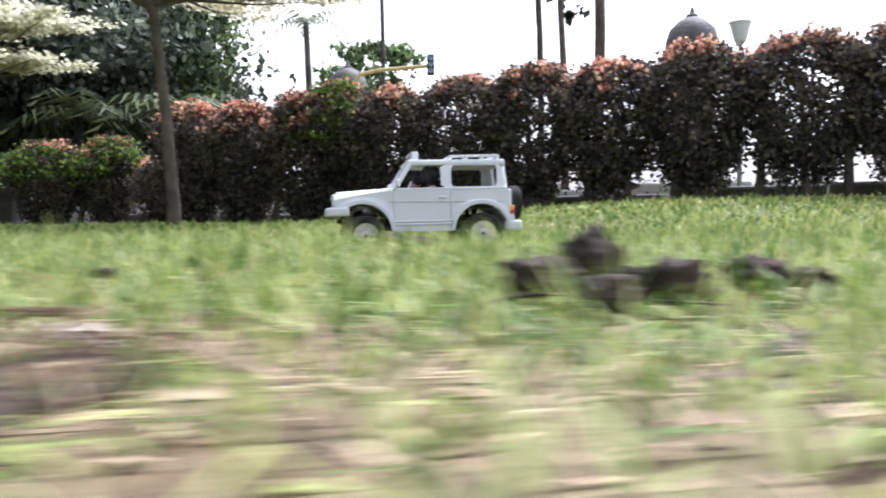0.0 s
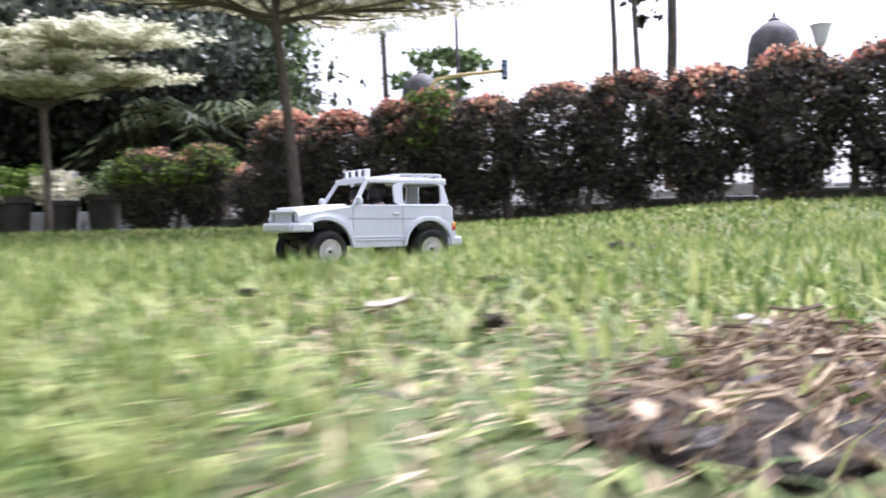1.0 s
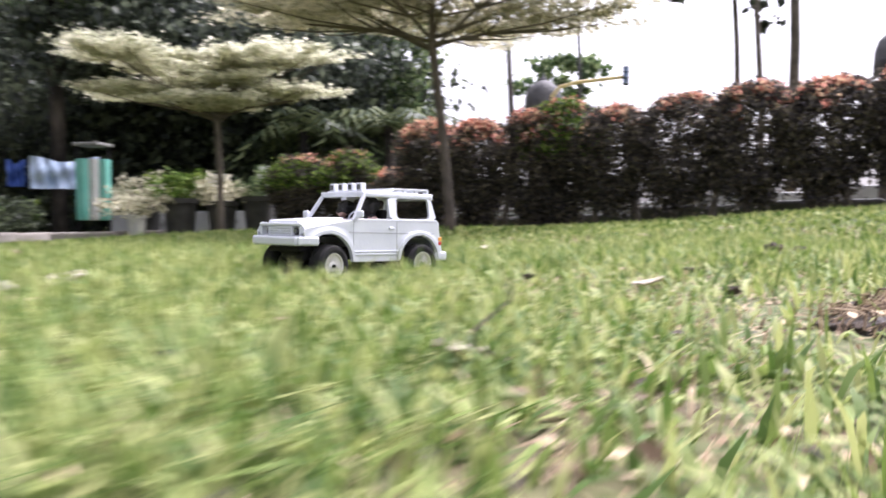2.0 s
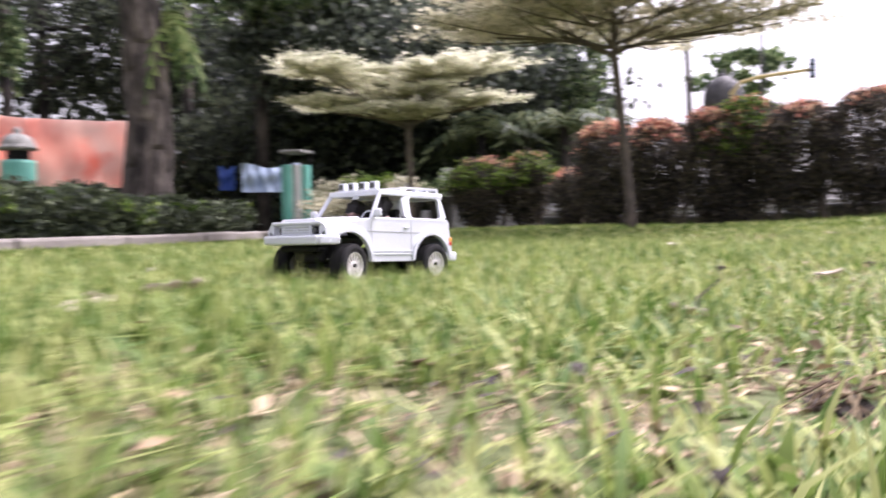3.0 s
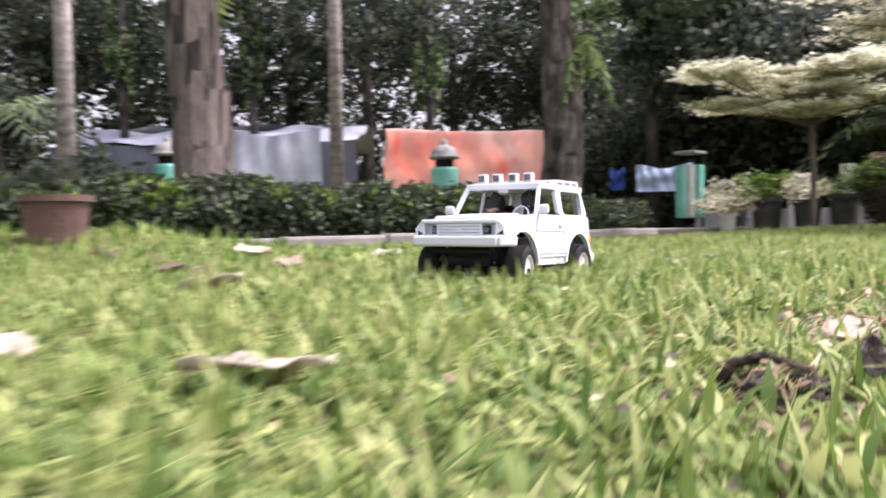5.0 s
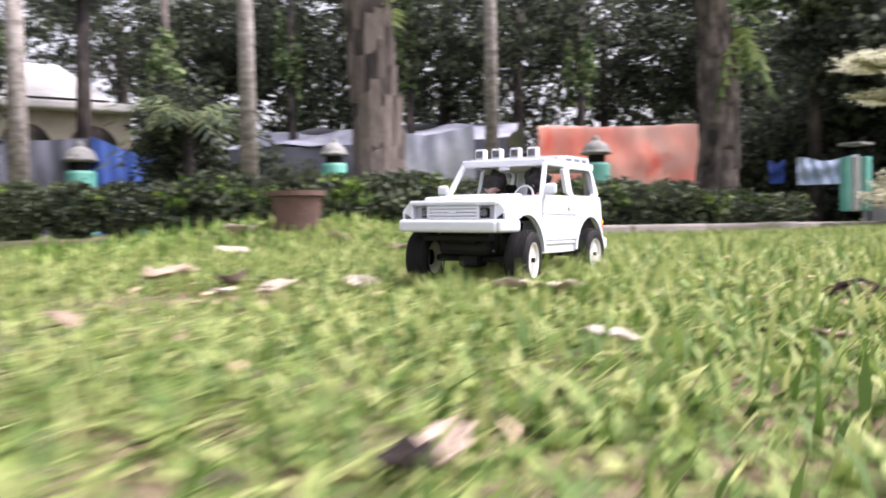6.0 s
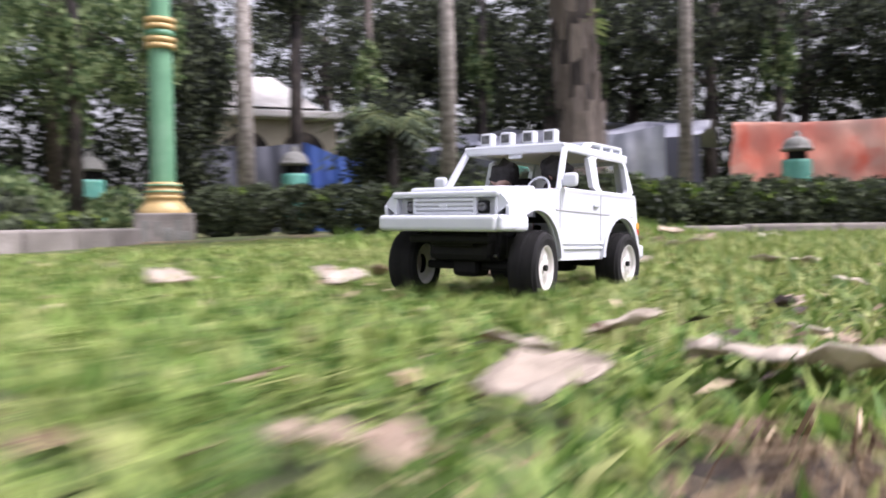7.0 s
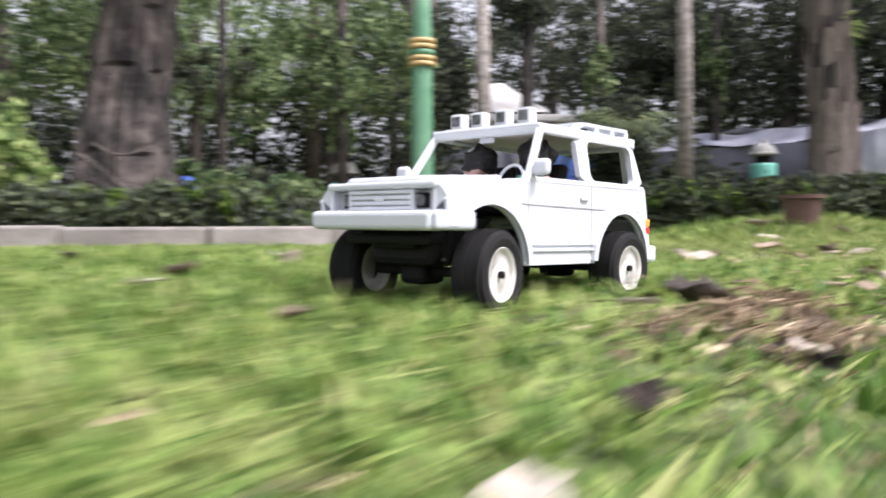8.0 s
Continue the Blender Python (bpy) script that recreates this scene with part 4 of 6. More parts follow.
def tent(a, b, depth, z_eave, z_ridge, roof, wall, label):
    """A market tent: ridge roof and hanging side sheets."""
    a, b = Vector((*a, 0)), Vector((*b, 0))
    d = (b - a).normalized()
    s = Vector((-d.y, d.x, 0))
    if (a + s - Vector((*O, 0))).length < a.length:
        s = -s
    root = thing("tent", label, "tent", "market tents")
    for nm, q, mat in (("roof_front", [a, b, b + s * depth / 2, a + s * depth / 2], roof), ("roof_back", [a + s * depth, b + s * depth, b + s * depth / 2, a + s * depth / 2], roof)):
        lo, hi = z_eave, z_ridge
        ob = cloth(nm, [(*q[0].xy, lo), (*q[1].xy, lo), (*q[2].xy, hi), (*q[3].xy, hi)], mat, "", "", sag=0.0, seed=4)
        ob.parent = root
    return root


def tent_set(a, b, depth, z_eave, z_ridge, roof, wall, label):
    root = tent(a, b, depth, z_eave, z_ridge, roof, wall, label)
    ob = cloth("side_sheet", [(*a, z_eave), (*b, z_eave), (*b, -0.1), (*a, -0.1)], wall, "", "", sag=0.0, seed=2)
    ob.parent = root
    return root


tent_set((-17.5, 3.3), (-13.0, 7.5), 2.5, 1.75, 2.2, M_TARP_GREY, M_TARP_DARK, "grey market tent with dark side sheets")
tent_set((-25.5, -1.0), (-22.5, 2.2), 3.0, 2.1, 2.5, M_TARP_GREY, M_TARP_DARK, "grey market tent behind the park trees")
xa, ya = polar(63.0, 15.4)
xb, yb = polar(56.0, 14.8)
cloth("sheet", [(xa, ya, 1.92), (xb, yb, 1.88), (xb, yb, -0.05), (xa, ya, -0.05)], M_TARP_GREY, "pale lavender-grey sheet hung before the market tent", "sheet", sag=0.12, seed=6)
cloth("tarpaulin", [(-16.95, 0.45, 1.86), (-16.4, 1.85, 1.45), (-16.4, 1.85, -0.1), (-16.95, 0.45, -0.1)], M_TARP_BLUE, "bright blue tarpaulin draped over a market stall", "tarpaulin", sag=0.1)
cloth("tarpaulin", [(-17.2, -1.6, 1.78), (-17.05, 0.42, 1.82), (-17.05, 0.42, -0.1), (-17.2, -1.6, -0.1)], M_TARP_DARK, "dark grey tarpaulin side of a market stall", "tarpaulin", sag=0.05, seed=3)


def house():
    root = thing("house", "pale house with a tiered white roof and arched openings", "house", at=(-22.3, 0.40, -1.1))
    bm = bmesh.new()
    box(bm, (0, 0, 2.2), (4, 3.0, 3.5), 0.02)
    part("wall", bm, M_HOUSE_WALL, root)
    bm = bmesh.new()
    box(bm, (0, 0, 3.95), (4.8, 3.4, 0.2), 0.05)
    part("cornice", bm, M_ROOF, root)
    bm = bmesh.new()
    v = [bm.verts.new(p) for p in ((-2.4, -1.6, 4.1), (2.4, -1.6, 4.1), (2.4, 1.0, 4.1), (-2.4, 1.0, 4.1), (0, -0.75, 5.25), (0, 0.2, 5.25))]
    for f in ((0, 1, 4), (1, 2, 5, 4), (2, 3, 5), (3, 0, 4, 5), (3, 2, 1, 0)):
        bm.faces.new([v[i] for i in f])
    part("roof", bm, M_ROOF, root)
    for k in range(2):
        bm = bmesh.new()
        pts = [(-0.55, 1.8), (0.55, 1.8)] + [(0.55 * math.cos(a), 3.0 + 0.55 * math.sin(a)) for a in np.linspace(0, math.pi, 9)]
        prism(bm, pts, -0.03, 0.05)
        ob = part("arched_window", bm, M_BARK_DARK, root, "dark arched opening")
        ob.matrix_basis = pose(2.0, -0.75 + 1.4 * k, 0, 0, 0, 90)


house()


def bin_stand():
    root = thing("litter_bin", "turquoise and white striped litter bin on a stand", "litter bin", at=(-5.42, 6.68, float(land(-5.42, 6.68))))
    for k, (dx, m) in enumerate(((-0.12, M_TURQUOISE), (0.0, M_POT_WHITE), (0.12, M_TURQUOISE))):
        bm = bmesh.new()
        box(bm, (dx * 0.6, dx * 0.6, 0.5), (0.1, 0.1, 0.62), 0.015)
        part("panel", bm, m, root)
    for dx in (-0.14, 0.14):
        bm = bmesh.new()
        box(bm, (dx * 0.75, dx * 0.75, 0.45), (0.025, 0.025, 1.0), 0.004)
        part("post", bm, M_BLACK, root)
    bm = bmesh.new()
    box(bm, (0, 0, 0.95), (0.28, 0.28, 0.035), 0.01)
    part("roof", bm, M_CAP, root)


bin_stand()
cloth("sheet", [(-6.3, 6.9, 0.85), (-5.75, 7.3, 0.85), (-5.75, 7.3, 0.5), (-6.3, 6.9, 0.5)], M_LIGHTBLUE, "pale blue sheet hung behind the shrubs", "sheet")
cloth("sheet", [(-7.9, 8.6, 0.98), (-7.75, 8.75, 0.98), (-7.75, 8.75, 0.62), (-7.9, 8.6, 0.62)], M_TARP_BLUE, "blue sheet hung beside the old tree", "sheet")


def pot(at, r, h, mat, label, leafmat, n, seed, crown):
    root = thing("plant_pot", label, "potted plant", "potted plants", at=(*at, float(land(*at))))
    bm = bmesh.new()
    lathe(bm, [(0.0, -0.03), (r * 0.75, -0.03), (r * 0.95, h * 0.85), (r * 1.08, h * 0.87), (r * 1.08, h), (r * 0.9, h), (r * 0.85, h * 0.9), (0.0, h * 0.9)], 20)
    part("pot", bm, mat, root)
    if n:
        rng = np.random.default_rng(seed)
        leaves("plant", cloud(rng, (0, 0, h + crown[2] * 0.8), crown, n, clumps=24, spread=0.2, hollow=0.2), 0.05, leafmat, root, rng=rng, flat=0.3)


pot((-4.85, 6.5), 0.09, 0.24, M_POT_WHITE, "white pot on the lawn edge", M_OLIVE, 700, 1, (0.3, 0.3, 0.14))
pot((-4.55, 6.8), 0.17, 0.4, M_POT, "dark pot with a clipped green plant", M_HEDGE_GREEN, 700, 2, (0.32, 0.32, 0.16))
pot((-4.15, 6.9), 0.15, 0.36, M_POT, "dark pot with a pale variegated plant", M_OLIVE, 700, 3, (0.3, 0.3, 0.14))
pot((-3.8, 7.0), 0.16, 0.4, M_POT, "dark pot with a leafy plant", M_LIGHT_LEAF, 500, 4, (0.25, 0.25, 0.16))
pot((-5.1, 7.1), 0.17, 0.38, M_POT, "dark pot with a pale variegated plant", M_OLIVE, 700, 5, (0.34, 0.34, 0.15))
pot((-2.70, -1.19), 0.088, 0.13, M_TERRACOTTA, "terracotta planter on the grassy mound", M_SHADED_WOOD_LEAF, 60, 6, (0.1, 0.1, 0.05))


def dome(at, r, label):
    root = thing("pavilion", label, "pavilion", at=at)
    bm = bmesh.new()
    lathe(bm, [(r * 0.8, -1.5), (r * 0.8, -0.1), (r * 1.05, -0.1), (r * 1.02, 0.0), (r * 1.0, r * 0.35), (r * 0.86, r * 0.8), (r * 0.5, r * 1.15), (r * 0.2, r * 1.3)], 28)
    part("dome", bm, M_ROOFDOME, root, "dark grey onion dome", True)
    bm = bmesh.new()
    lathe(bm, [(r * 0.24, r * 1.26), (r * 0.24, r * 1.36), (r * 0.12, r * 1.42), (r * 0.06, r * 1.62), (0.0, r * 1.72)], 16)
    part("finial", bm, M_ROOFDOME, root)


dome((1.80, 5.85, 1.30), 0.185, "dark domed pavilion roof beyond the hedge")
dome((-1.0, 8.6, 1.44), 0.215, "small dark dome beyond the hedge")


def street_lamp():
    root = thing("street_lamp", "street lamp with a glass cup shade", "street lamp", at=(2.22, 6.05, 0))
    bm = bmesh.new()
    lathe(bm, [(0.02, 0.0), (0.015, 1.38)], 12)
    part("pole", bm, M_CAP, root)
    bm = bmesh.new()
    lathe(bm, [(0.02, 1.38), (0.045, 1.41), (0.075, 1.53), (0.085, 1.55), (0.0, 1.57)], 16)
    part("shade", bm, M_GLASS_SHADE, root)


street_lamp()


def traffic_light():
    root = thing("traffic_light", "traffic light on a yellow cantilever arm", "traffic light", at=(-0.12, 8.0, 0))
    bm = bmesh.new()
    tube(bm, [(-0.76, 0, 0), (-0.76, 0, 1.44), (-0.68, 0, 1.54), (-0.5, 0, 1.58), (0, 0, 1.62)], [0.03, 0.025, 0.02, 0.02, 0.018], 8)
    part("arm", bm, M_YELLOW, root)
    bm = bmesh.new()
    box(bm, (0.01, 0, 1.63), (0.07, 0.06, 0.2), 0.01)
    part("housing", bm, M_BLACK, root)
    for k in range(3):
        bm = bmesh.new()
        lathe(bm, [(0.0, 0.0), (0.026, 0.0), (0.026, 0.03)], 12, Matrix.Translation((0.01, -0.035, 1.57 + 0.062 * k)) @ Matrix.Rotation(math.pi / 2, 4, "X"))
        part("lamp", bm, M_LIGHTBLUE, root)


traffic_light()
slender("street_pole", (-0.62, 8.2), (-0.62, 8.2, 3.4), 0.022, 0.02, "thin dark pole against the sky", 71, mat=M_DARKSTONE)
# dark slim trunks standing among the park trees
slim_rng = random.Random(9)
for k, (ang, dist) in enumerate([(33, 12.5), (90, 16), (106, 15), (111, 13)]):
    x, y = polar(ang, dist)
    slender("tree", (x, y), (x + slim_rng.uniform(-0.3, 0.3), y + slim_rng.uniform(-0.3, 0.3), 5.5), slim_rng.uniform(0.09, 0.17), 0.07, "slim dark trunk among the park trees", 700 + k, mat=M_BARK_DARK,
            crown=(x, y, slim_rng.uniform(2.6, 3.6), 0.7, 0.7, 0.6), n=500, leaf=0.13, leafmat=M_SHADED_WOOD_LEAF)
# over-hanging leaves of a near tree against the sky
over = shrubs("overhanging_twigs", (0.75, 7.0, 2.3), (0.9, 0.4, 0.13), 420, M_SHADED_WOOD_LEAF, 0.11, "dark overhanging leaves against the sky", 390)

# dark leaf masses added to stand for the dense shade under the treetops
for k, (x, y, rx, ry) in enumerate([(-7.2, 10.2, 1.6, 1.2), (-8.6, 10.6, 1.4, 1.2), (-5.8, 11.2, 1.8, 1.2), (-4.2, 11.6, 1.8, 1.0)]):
    shrubs("undergrowth", (x, y, 1.0), (rx, ry, 1.2), 3600, M_SHADED_WOOD_LEAF, 0.15, "dense dark leaf mass added to stand for deep shade", 420 + k)
shrubs("pale_shrub", (-6.95, -6.45, 0.6), (0.38, 0.38, 0.55), 1700, M_FERN, 0.09, "pale yellow-green shrub by the kerb", 430)
shrubs("pale_shrub", (-8.1, -5.0, 0.45), (0.5, 0.5, 0.35), 700, M_LIGHT_LEAF, 0.12, "leafy plants at the foot of the old tree", 431)
bm = bmesh.new()
lathe(bm, [(0.0, 0.0), (0.19, 0.02), (0.22, 0.25), (0.17, 0.5), (0.07, 0.62), (0.1, 0.7), (0.0, 0.66)], 14)
for v in bm.verts:
    v.co += 0.05 * Vector((noise.noise(v.co * 6), noise.noise(v.co * 6 + Vector((5, 0, 0))), 0))
sack = part("plastic_sack", bm, M_TARP_BLUE, smooth=True)
sack.location = (-8.35, -5.05, float(land(-8.35, -5.05)))
tagged(sack, "bright blue plastic sack at the foot of the old tree", "sack")


# ---- the toy car ----
WHEEL_R, AXLE_F, AXLE_R, TRACK, HUB_Z = 0.041, 0.1235, -0.1155, 0.0835, 0.0365


def arch(cx, r, z0, n=12, cz=0.042):
    """Points of a wheel arch from its rear foot over the top to its front foot."""
    a0 = math.asin((z0 - cz) / r)
    return [(cx - r * math.cos(a), cz + r * math.sin(a)) for a in np.linspace(a0, math.pi - a0, n)]


def beam(bm, a, b, w, h):
    """A bevelled bar from a to b."""
    a, b = Vector(a), Vector(b)
    d = b - a
    m = d.to_track_quat("X", "Z").to_matrix().to_4x4()
    box(bm, (a + b) / 2, (d.length, w, h), min(w, h) * 0.28, 2, m)


def toy_car():
    car = thing("toy_car", "white plastic radio-controlled off-road toy car with open windows", "toy car")
    # lower shell
    bm = bmesh.new()
    outline = [(-0.186, 0.062), (-0.172, 0.043)] + arch(AXLE_R, 0.055, 0.043) + [p for p in arch(AXLE_F + 0.003, 0.058, 0.043, 24) if p[0] < AXLE_F or p[1] > 0.079] + [(0.180, 0.078), (0.184, 0.104), (0.178, 0.1105), (0.150, 0.1155), (0.120, 0.1205), (0.095, 0.1245), (0.070, 0.127), (-0.172, 0.128), (-0.178, 0.100)]
    outline = [p for k, p in enumerate(outline) if k == 0 or (Vector(p) - Vector(outline[k - 1])).length > 1e-4]
    for s in (-1, 1):
        prism(bm, outline, s * 0.0855, s * 0.0815)
    # hood with raised centre, cowl, nose, tail and floor
    edge = [(x, 0.0815 if x < 0.115 else 0.0815 - 0.19 * (x - 0.115), 0.1275 - 0.066 * (x - 0.062)) for x in np.linspace(0.062, 0.182, 13)]
    low_edge = lambda x: float(np.interp(x, (0.062, 0.095, 0.12, 0.15, 0.177, 0.184), (0.126, 0.1245, 0.1205, 0.1155, 0.1105, 0.104)))
    deck = [[bm.verts.new((x, -y, z)), bm.verts.new((x, y, z))] for x, y, z in edge]
    for ra, rb in zip(deck, deck[1:]):
        bm.faces.new((ra[0], rb[0], rb[1], ra[1]))
    for s in (-1, 1):
        # sloping shoulders from the hood down to the wings
        rows = [[bm.verts.new((x, s * (y + (0.0852 - y) * v), z + (min(low_edge(x), z) - z) * v * v)) for v in (0, 0.35, 0.7, 1)] for x, y, z in edge]
        for ra, rb in zip(rows, rows[1:]):
            for k in range(3):
                bm.faces.new((ra[k], rb[k], rb[k + 1], ra[k + 1]))
        foot = bm.verts.new((0.182, s * 0.069, 0.096))
        bm.faces.new([foot] + rows[-1])
    box(bm, (0.120, 0, 0.1235), (0.116, 0.104, 0.0125), 0.0035, 2, Matrix.Rotation(radians(3.6), 4, "Y"))
    box(bm, (0.094, 0, 0.1275), (0.066, 0.080, 0.0085), 0.003, 2, Matrix.Rotation(radians(3.0), 4, "Y"))
    box(bm, (0.058, 0, 0.124), (0.026, 0.165, 0.008), 0.003)
    box(bm, (0.1770, 0, 0.1176), (0.018, 0.146, 0.0070), 0.003, 3)
    box(bm, (0.174, 0, 0.088), (0.010, 0.160, 0.016), 0.002)
    box(bm, (-0.177, 0, 0.092), (0.006, 0.165, 0.070), 0.003)
    body = part("body", bm, M_WHITE, car)
    bev = body.modifiers.new("edges", "BEVEL")
    bev.width, bev.segments, bev.limit_method, bev.angle_limit = 0.0018, 2, "ANGLE", radians(40)
    # flared lips round the arches
    for s in (-1, 1):
        for cx, r in ((AXLE_F + 0.003, 0.059), (AXLE_R, 0.056)):
            bm = bmesh.new()
            keep = lambda p: p[0] < AXLE_F or p[1] > 0.080
            pts = [p for p in arch(cx, r, 0.046, 28) if keep(p)]
            outer = [p for p in arch(cx, r + 0.007, 0.046, 28) if keep(p)]
            prism(bm, outer + pts[::-1], s * 0.083, s * 0.0905)
            part("arch_flare", bm, M_WHITE, body)
        # swelling of the wings over the arches
        for cx, r, top in ((AXLE_F + 0.003, 0.064, 0.1185), (AXLE_R, 0.061, 0.108)):
            bm = bmesh.new()
            rows = []
            for q in np.linspace(-0.97, 0.97, 22):
                x = cx + r * q
                low = 0.042 + r * math.sqrt(1 - q * q)
                if x > AXLE_F and low < 0.081:
                    continue
                hi = max(min(top, low_edge(x)) if cx > 0 else top, low + 0.001)
                rows.append([bm.verts.new((x, s * (0.0848 + 0.0052 * (1 - v) ** 1.6 * (1 - 0.6 * q * q)), low + (hi - low) * v)) for v in np.linspace(0, 1, 7)])
            for ra, rb in zip(rows, rows[1:]):
                for k in range(6):
                    bm.faces.new((ra[k], rb[k], rb[k + 1], ra[k + 1]))
            part("wing", bm, M_WHITE, body, smooth=True)
        bm = bmesh.new()
        for z in (0.058, 0.064):
            beam(bm, (-0.062, s * 0.0862, z), (0.066, s * 0.0862, z), 0.0035, 0.0032)
        part("side_moulding", bm, M_WHITE, body)
        bm = bmesh.new()
        # long grey line paints the shade of the shoulder crease; uprights are door seams
        beam(bm, (-0.16, s * 0.0857, 0.1005), (0.075, s * 0.0857, 0.1035), 0.0012, 0.0016)
        for x in (0.064, -0.052):
            beam(bm, (x, s * 0.0857, 0.052), (x, s * 0.0857, 0.126), 0.0008, 0.0008)
        part("seam_and_crease_shade", bm, M_SEAM_CREASE_SHADE, body)
        bm = bmesh.new()
        box(bm, (-0.036, s * 0.0868, 0.112), (0.014, 0.004, 0.0045), 0.0015)
        part("door_handle", bm, M_WHITE, body)
    # greenhouse
    zt, zb, yt, yb = 0.1815, 0.126, 0.0715, 0.0825

    def bar(name, a, b, w, h):
        bm = bmesh.new()
        beam(bm, a, b, w, h)
        return part(name, bm, M_WHITE, car)

    for s in (-1, 1):
        bar("pillar", (0.062, s * yb, zb), (0.0265, s * yt, zt), 0.0075, 0.0085)
        # quarter panel with a rounded window opening
        def at_side(x, z, inward):
            return (x, s * (yb + (yt - yb) * (z - zb) / (zt - zb) + 0.0022 - inward), z)
        hole, rim = [], []
        wx0, wx1, wz0, wz1, rc = -0.150, -0.055, 0.1325, 0.1765, 0.009
        for cx, cz, a0 in ((wx1 - rc, wz1 - rc, 0), (wx0 + rc, wz1 - rc, 90), (wx0 + rc, wz0 + rc, 180), (wx1 - rc, wz0 + rc, 270)):
            for k in range(6):
                a = radians(a0 + 18 * k)
                ca, sa = math.cos(a), math.sin(a)
                lean = -0.05 * (cz - 0.15)
                hole.append((cx + rc * ca + lean, cz + rc * sa))
                rim.append((-0.034 if cx > -0.1 and abs(ca) >= abs(sa) * 0.999 else (-0.170 + 0.012 * (cz + rc * sa - 0.13) / 0.05 if abs(ca) >= abs(sa) * 0.999 else cx + rc * ca), (0.1845 if sa > 0 else 0.1235) if abs(sa) >= abs(ca) * 0.999 or max(abs(ca), abs(sa)) < 0.8 else cz + rc * sa))
        bm = bmesh.new()
        loops = [[bm.verts.new(at_side(x, z, inw)) for x, z in pts] for pts, inw in ((rim, 0.0), (hole, 0.0), (hole, 0.0065), (rim, 0.0065))]
        for la, lb in zip(loops, loops[1:] + loops[:1]):
            for k in range(len(la)):
                q = (k + 1) % len(la)
                bm.faces.new((la[k], la[q], lb[q], lb[k]))
        part("quarter_panel", bm, M_WHITE, car)
        bar("roof_rail", (0.030, s * yt, zt), (-0.165, s * yt, zt - 0.001), 0.007, 0.0085)
        bar("window_sill", (0.066, s * yb, zb + 0.0015), (-0.170, s * yb, zb + 0.0015), 0.006, 0.0075)
        bar("tailgate_post", (-0.1675, s * 0.066, 0.126), (-0.162, s * 0.060, 0.180), 0.022, 0.006)
    bar("windscreen_header", (0.0275, -yt, zt), (0.0275, yt, zt), 0.009, 0.009)
    bar("windscreen_sill", (0.063, -yb, zb), (0.063, yb, zb), 0.009, 0.006)
    bar("tailgate_header", (-0.165, -yt, zt - 0.002), (-0.165, yt, zt - 0.002), 0.009, 0.010)
    bm = bmesh.new()
    box(bm, (-0.068, 0, 0.1855), (0.200, 0.148, 0.0055), 0.0025, 3)
    part("roof", bm, M_WHITE, car)
    bm = bmesh.new()
    box(bm, (-0.068, 0, 0.1815), (0.188, 0.132, 0.002), 0.0005, 1)
    part("roof_lining", bm, M_CREAM_INSIDE, car, "cream roof lining")
    # raised roof rack with slots
    bm = bmesh.new()
    for s in (-1, 1):
        beam(bm, (-0.058, s * 0.0640, 0.1955), (-0.156, s * 0.0640, 0.1965), 0.012, 0.0042)
        beam(bm, (-0.047, s * 0.0640, 0.1890), (-0.059, s * 0.0640, 0.1955), 0.012, 0.0042)
        for x in (-0.088, -0.122, -0.154):
            box(bm, (x, s * 0.0640, 0.1915), (0.009, 0.011, 0.009), 0.001, 1)
    for x in (-0.061, -0.153):
        beam(bm, (x, -0.0640, 0.1958), (x, 0.0640, 0.1958), 0.010, 0.0042)
    part("roof_rack", bm, M_WHITE, car)
    # four roof lamps on a bar
    bm = bmesh.new()
    beam(bm, (0.020, -0.062, 0.1885), (0.020, 0.062, 0.1885), 0.006, 0.004)
    part("lamp_bar", bm, M_WHITE, car)
    for y in (-0.0465, -0.0165, 0.0165, 0.0465):
        bm = bmesh.new()
        box(bm, (0.015, y, 0.1985), (0.014, 0.017, 0.0165), 0.0022, 2)
        lamp = part("roof_lamp", bm, M_WHITE, car)
        bm = bmesh.new()
        box(bm, (0.0222, y, 0.1985), (0.0012, 0.0115, 0.011), 0.0003, 1)
        for q in range(5):
            box(bm, (0.0230, y, 0.1945 + 0.002 * q), (0.0008, 0.0112, 0.0005))
        part("lens", bm, M_LENS, lamp, "dark gridded lamp lens")
    # front: bumper, grille, headlights
    bm = bmesh.new()
    box(bm, (0.1875, 0, 0.0850), (0.024, 0.156, 0.0178), 0.0045, 3)
    for s in (-1, 1):
        box(bm, (0.1735, s * 0.0815, 0.0855), (0.044, 0.017, 0.0178), 0.0045, 3, Matrix.Rotation(radians(-s * 16), 4, "Z"))
    part("front_bumper", bm, M_WHITE, car)
    bm = bmesh.new()
    box(bm, (0.1785, 0, 0.1035), (0.005, 0.080, 0.0215), 0.001, 1)
    grille = part("grille", bm, M_WHITE, car)
    for k in range(4):
        bm = bmesh.new()
        box(bm, (0.1820, 0, 0.0962 + 0.0051 * k), (0.0045, 0.080, 0.0035), 0.0009, 2)
        part("slat", bm, M_WHITE, grille)
    # grey sheet painting the shade between the slats
    bm = bmesh.new()
    box(bm, (0.1812, 0, 0.1035), (0.001, 0.076, 0.0190))
    part("grille_gap_shade", bm, M_RECESS_SHADE, grille)
    bm = bmesh.new()
    box(bm, (0.1838, 0, 0.1045), (0.0025, 0.012, 0.004), 0.001, 1)
    part("badge", bm, M_WHITE, grille)
    for s in (-1, 1):
        bm = bmesh.new()
        box(bm, (0.1685, s * 0.0555, 0.1038), (0.010, 0.030, 0.0195), 0.001, 1)
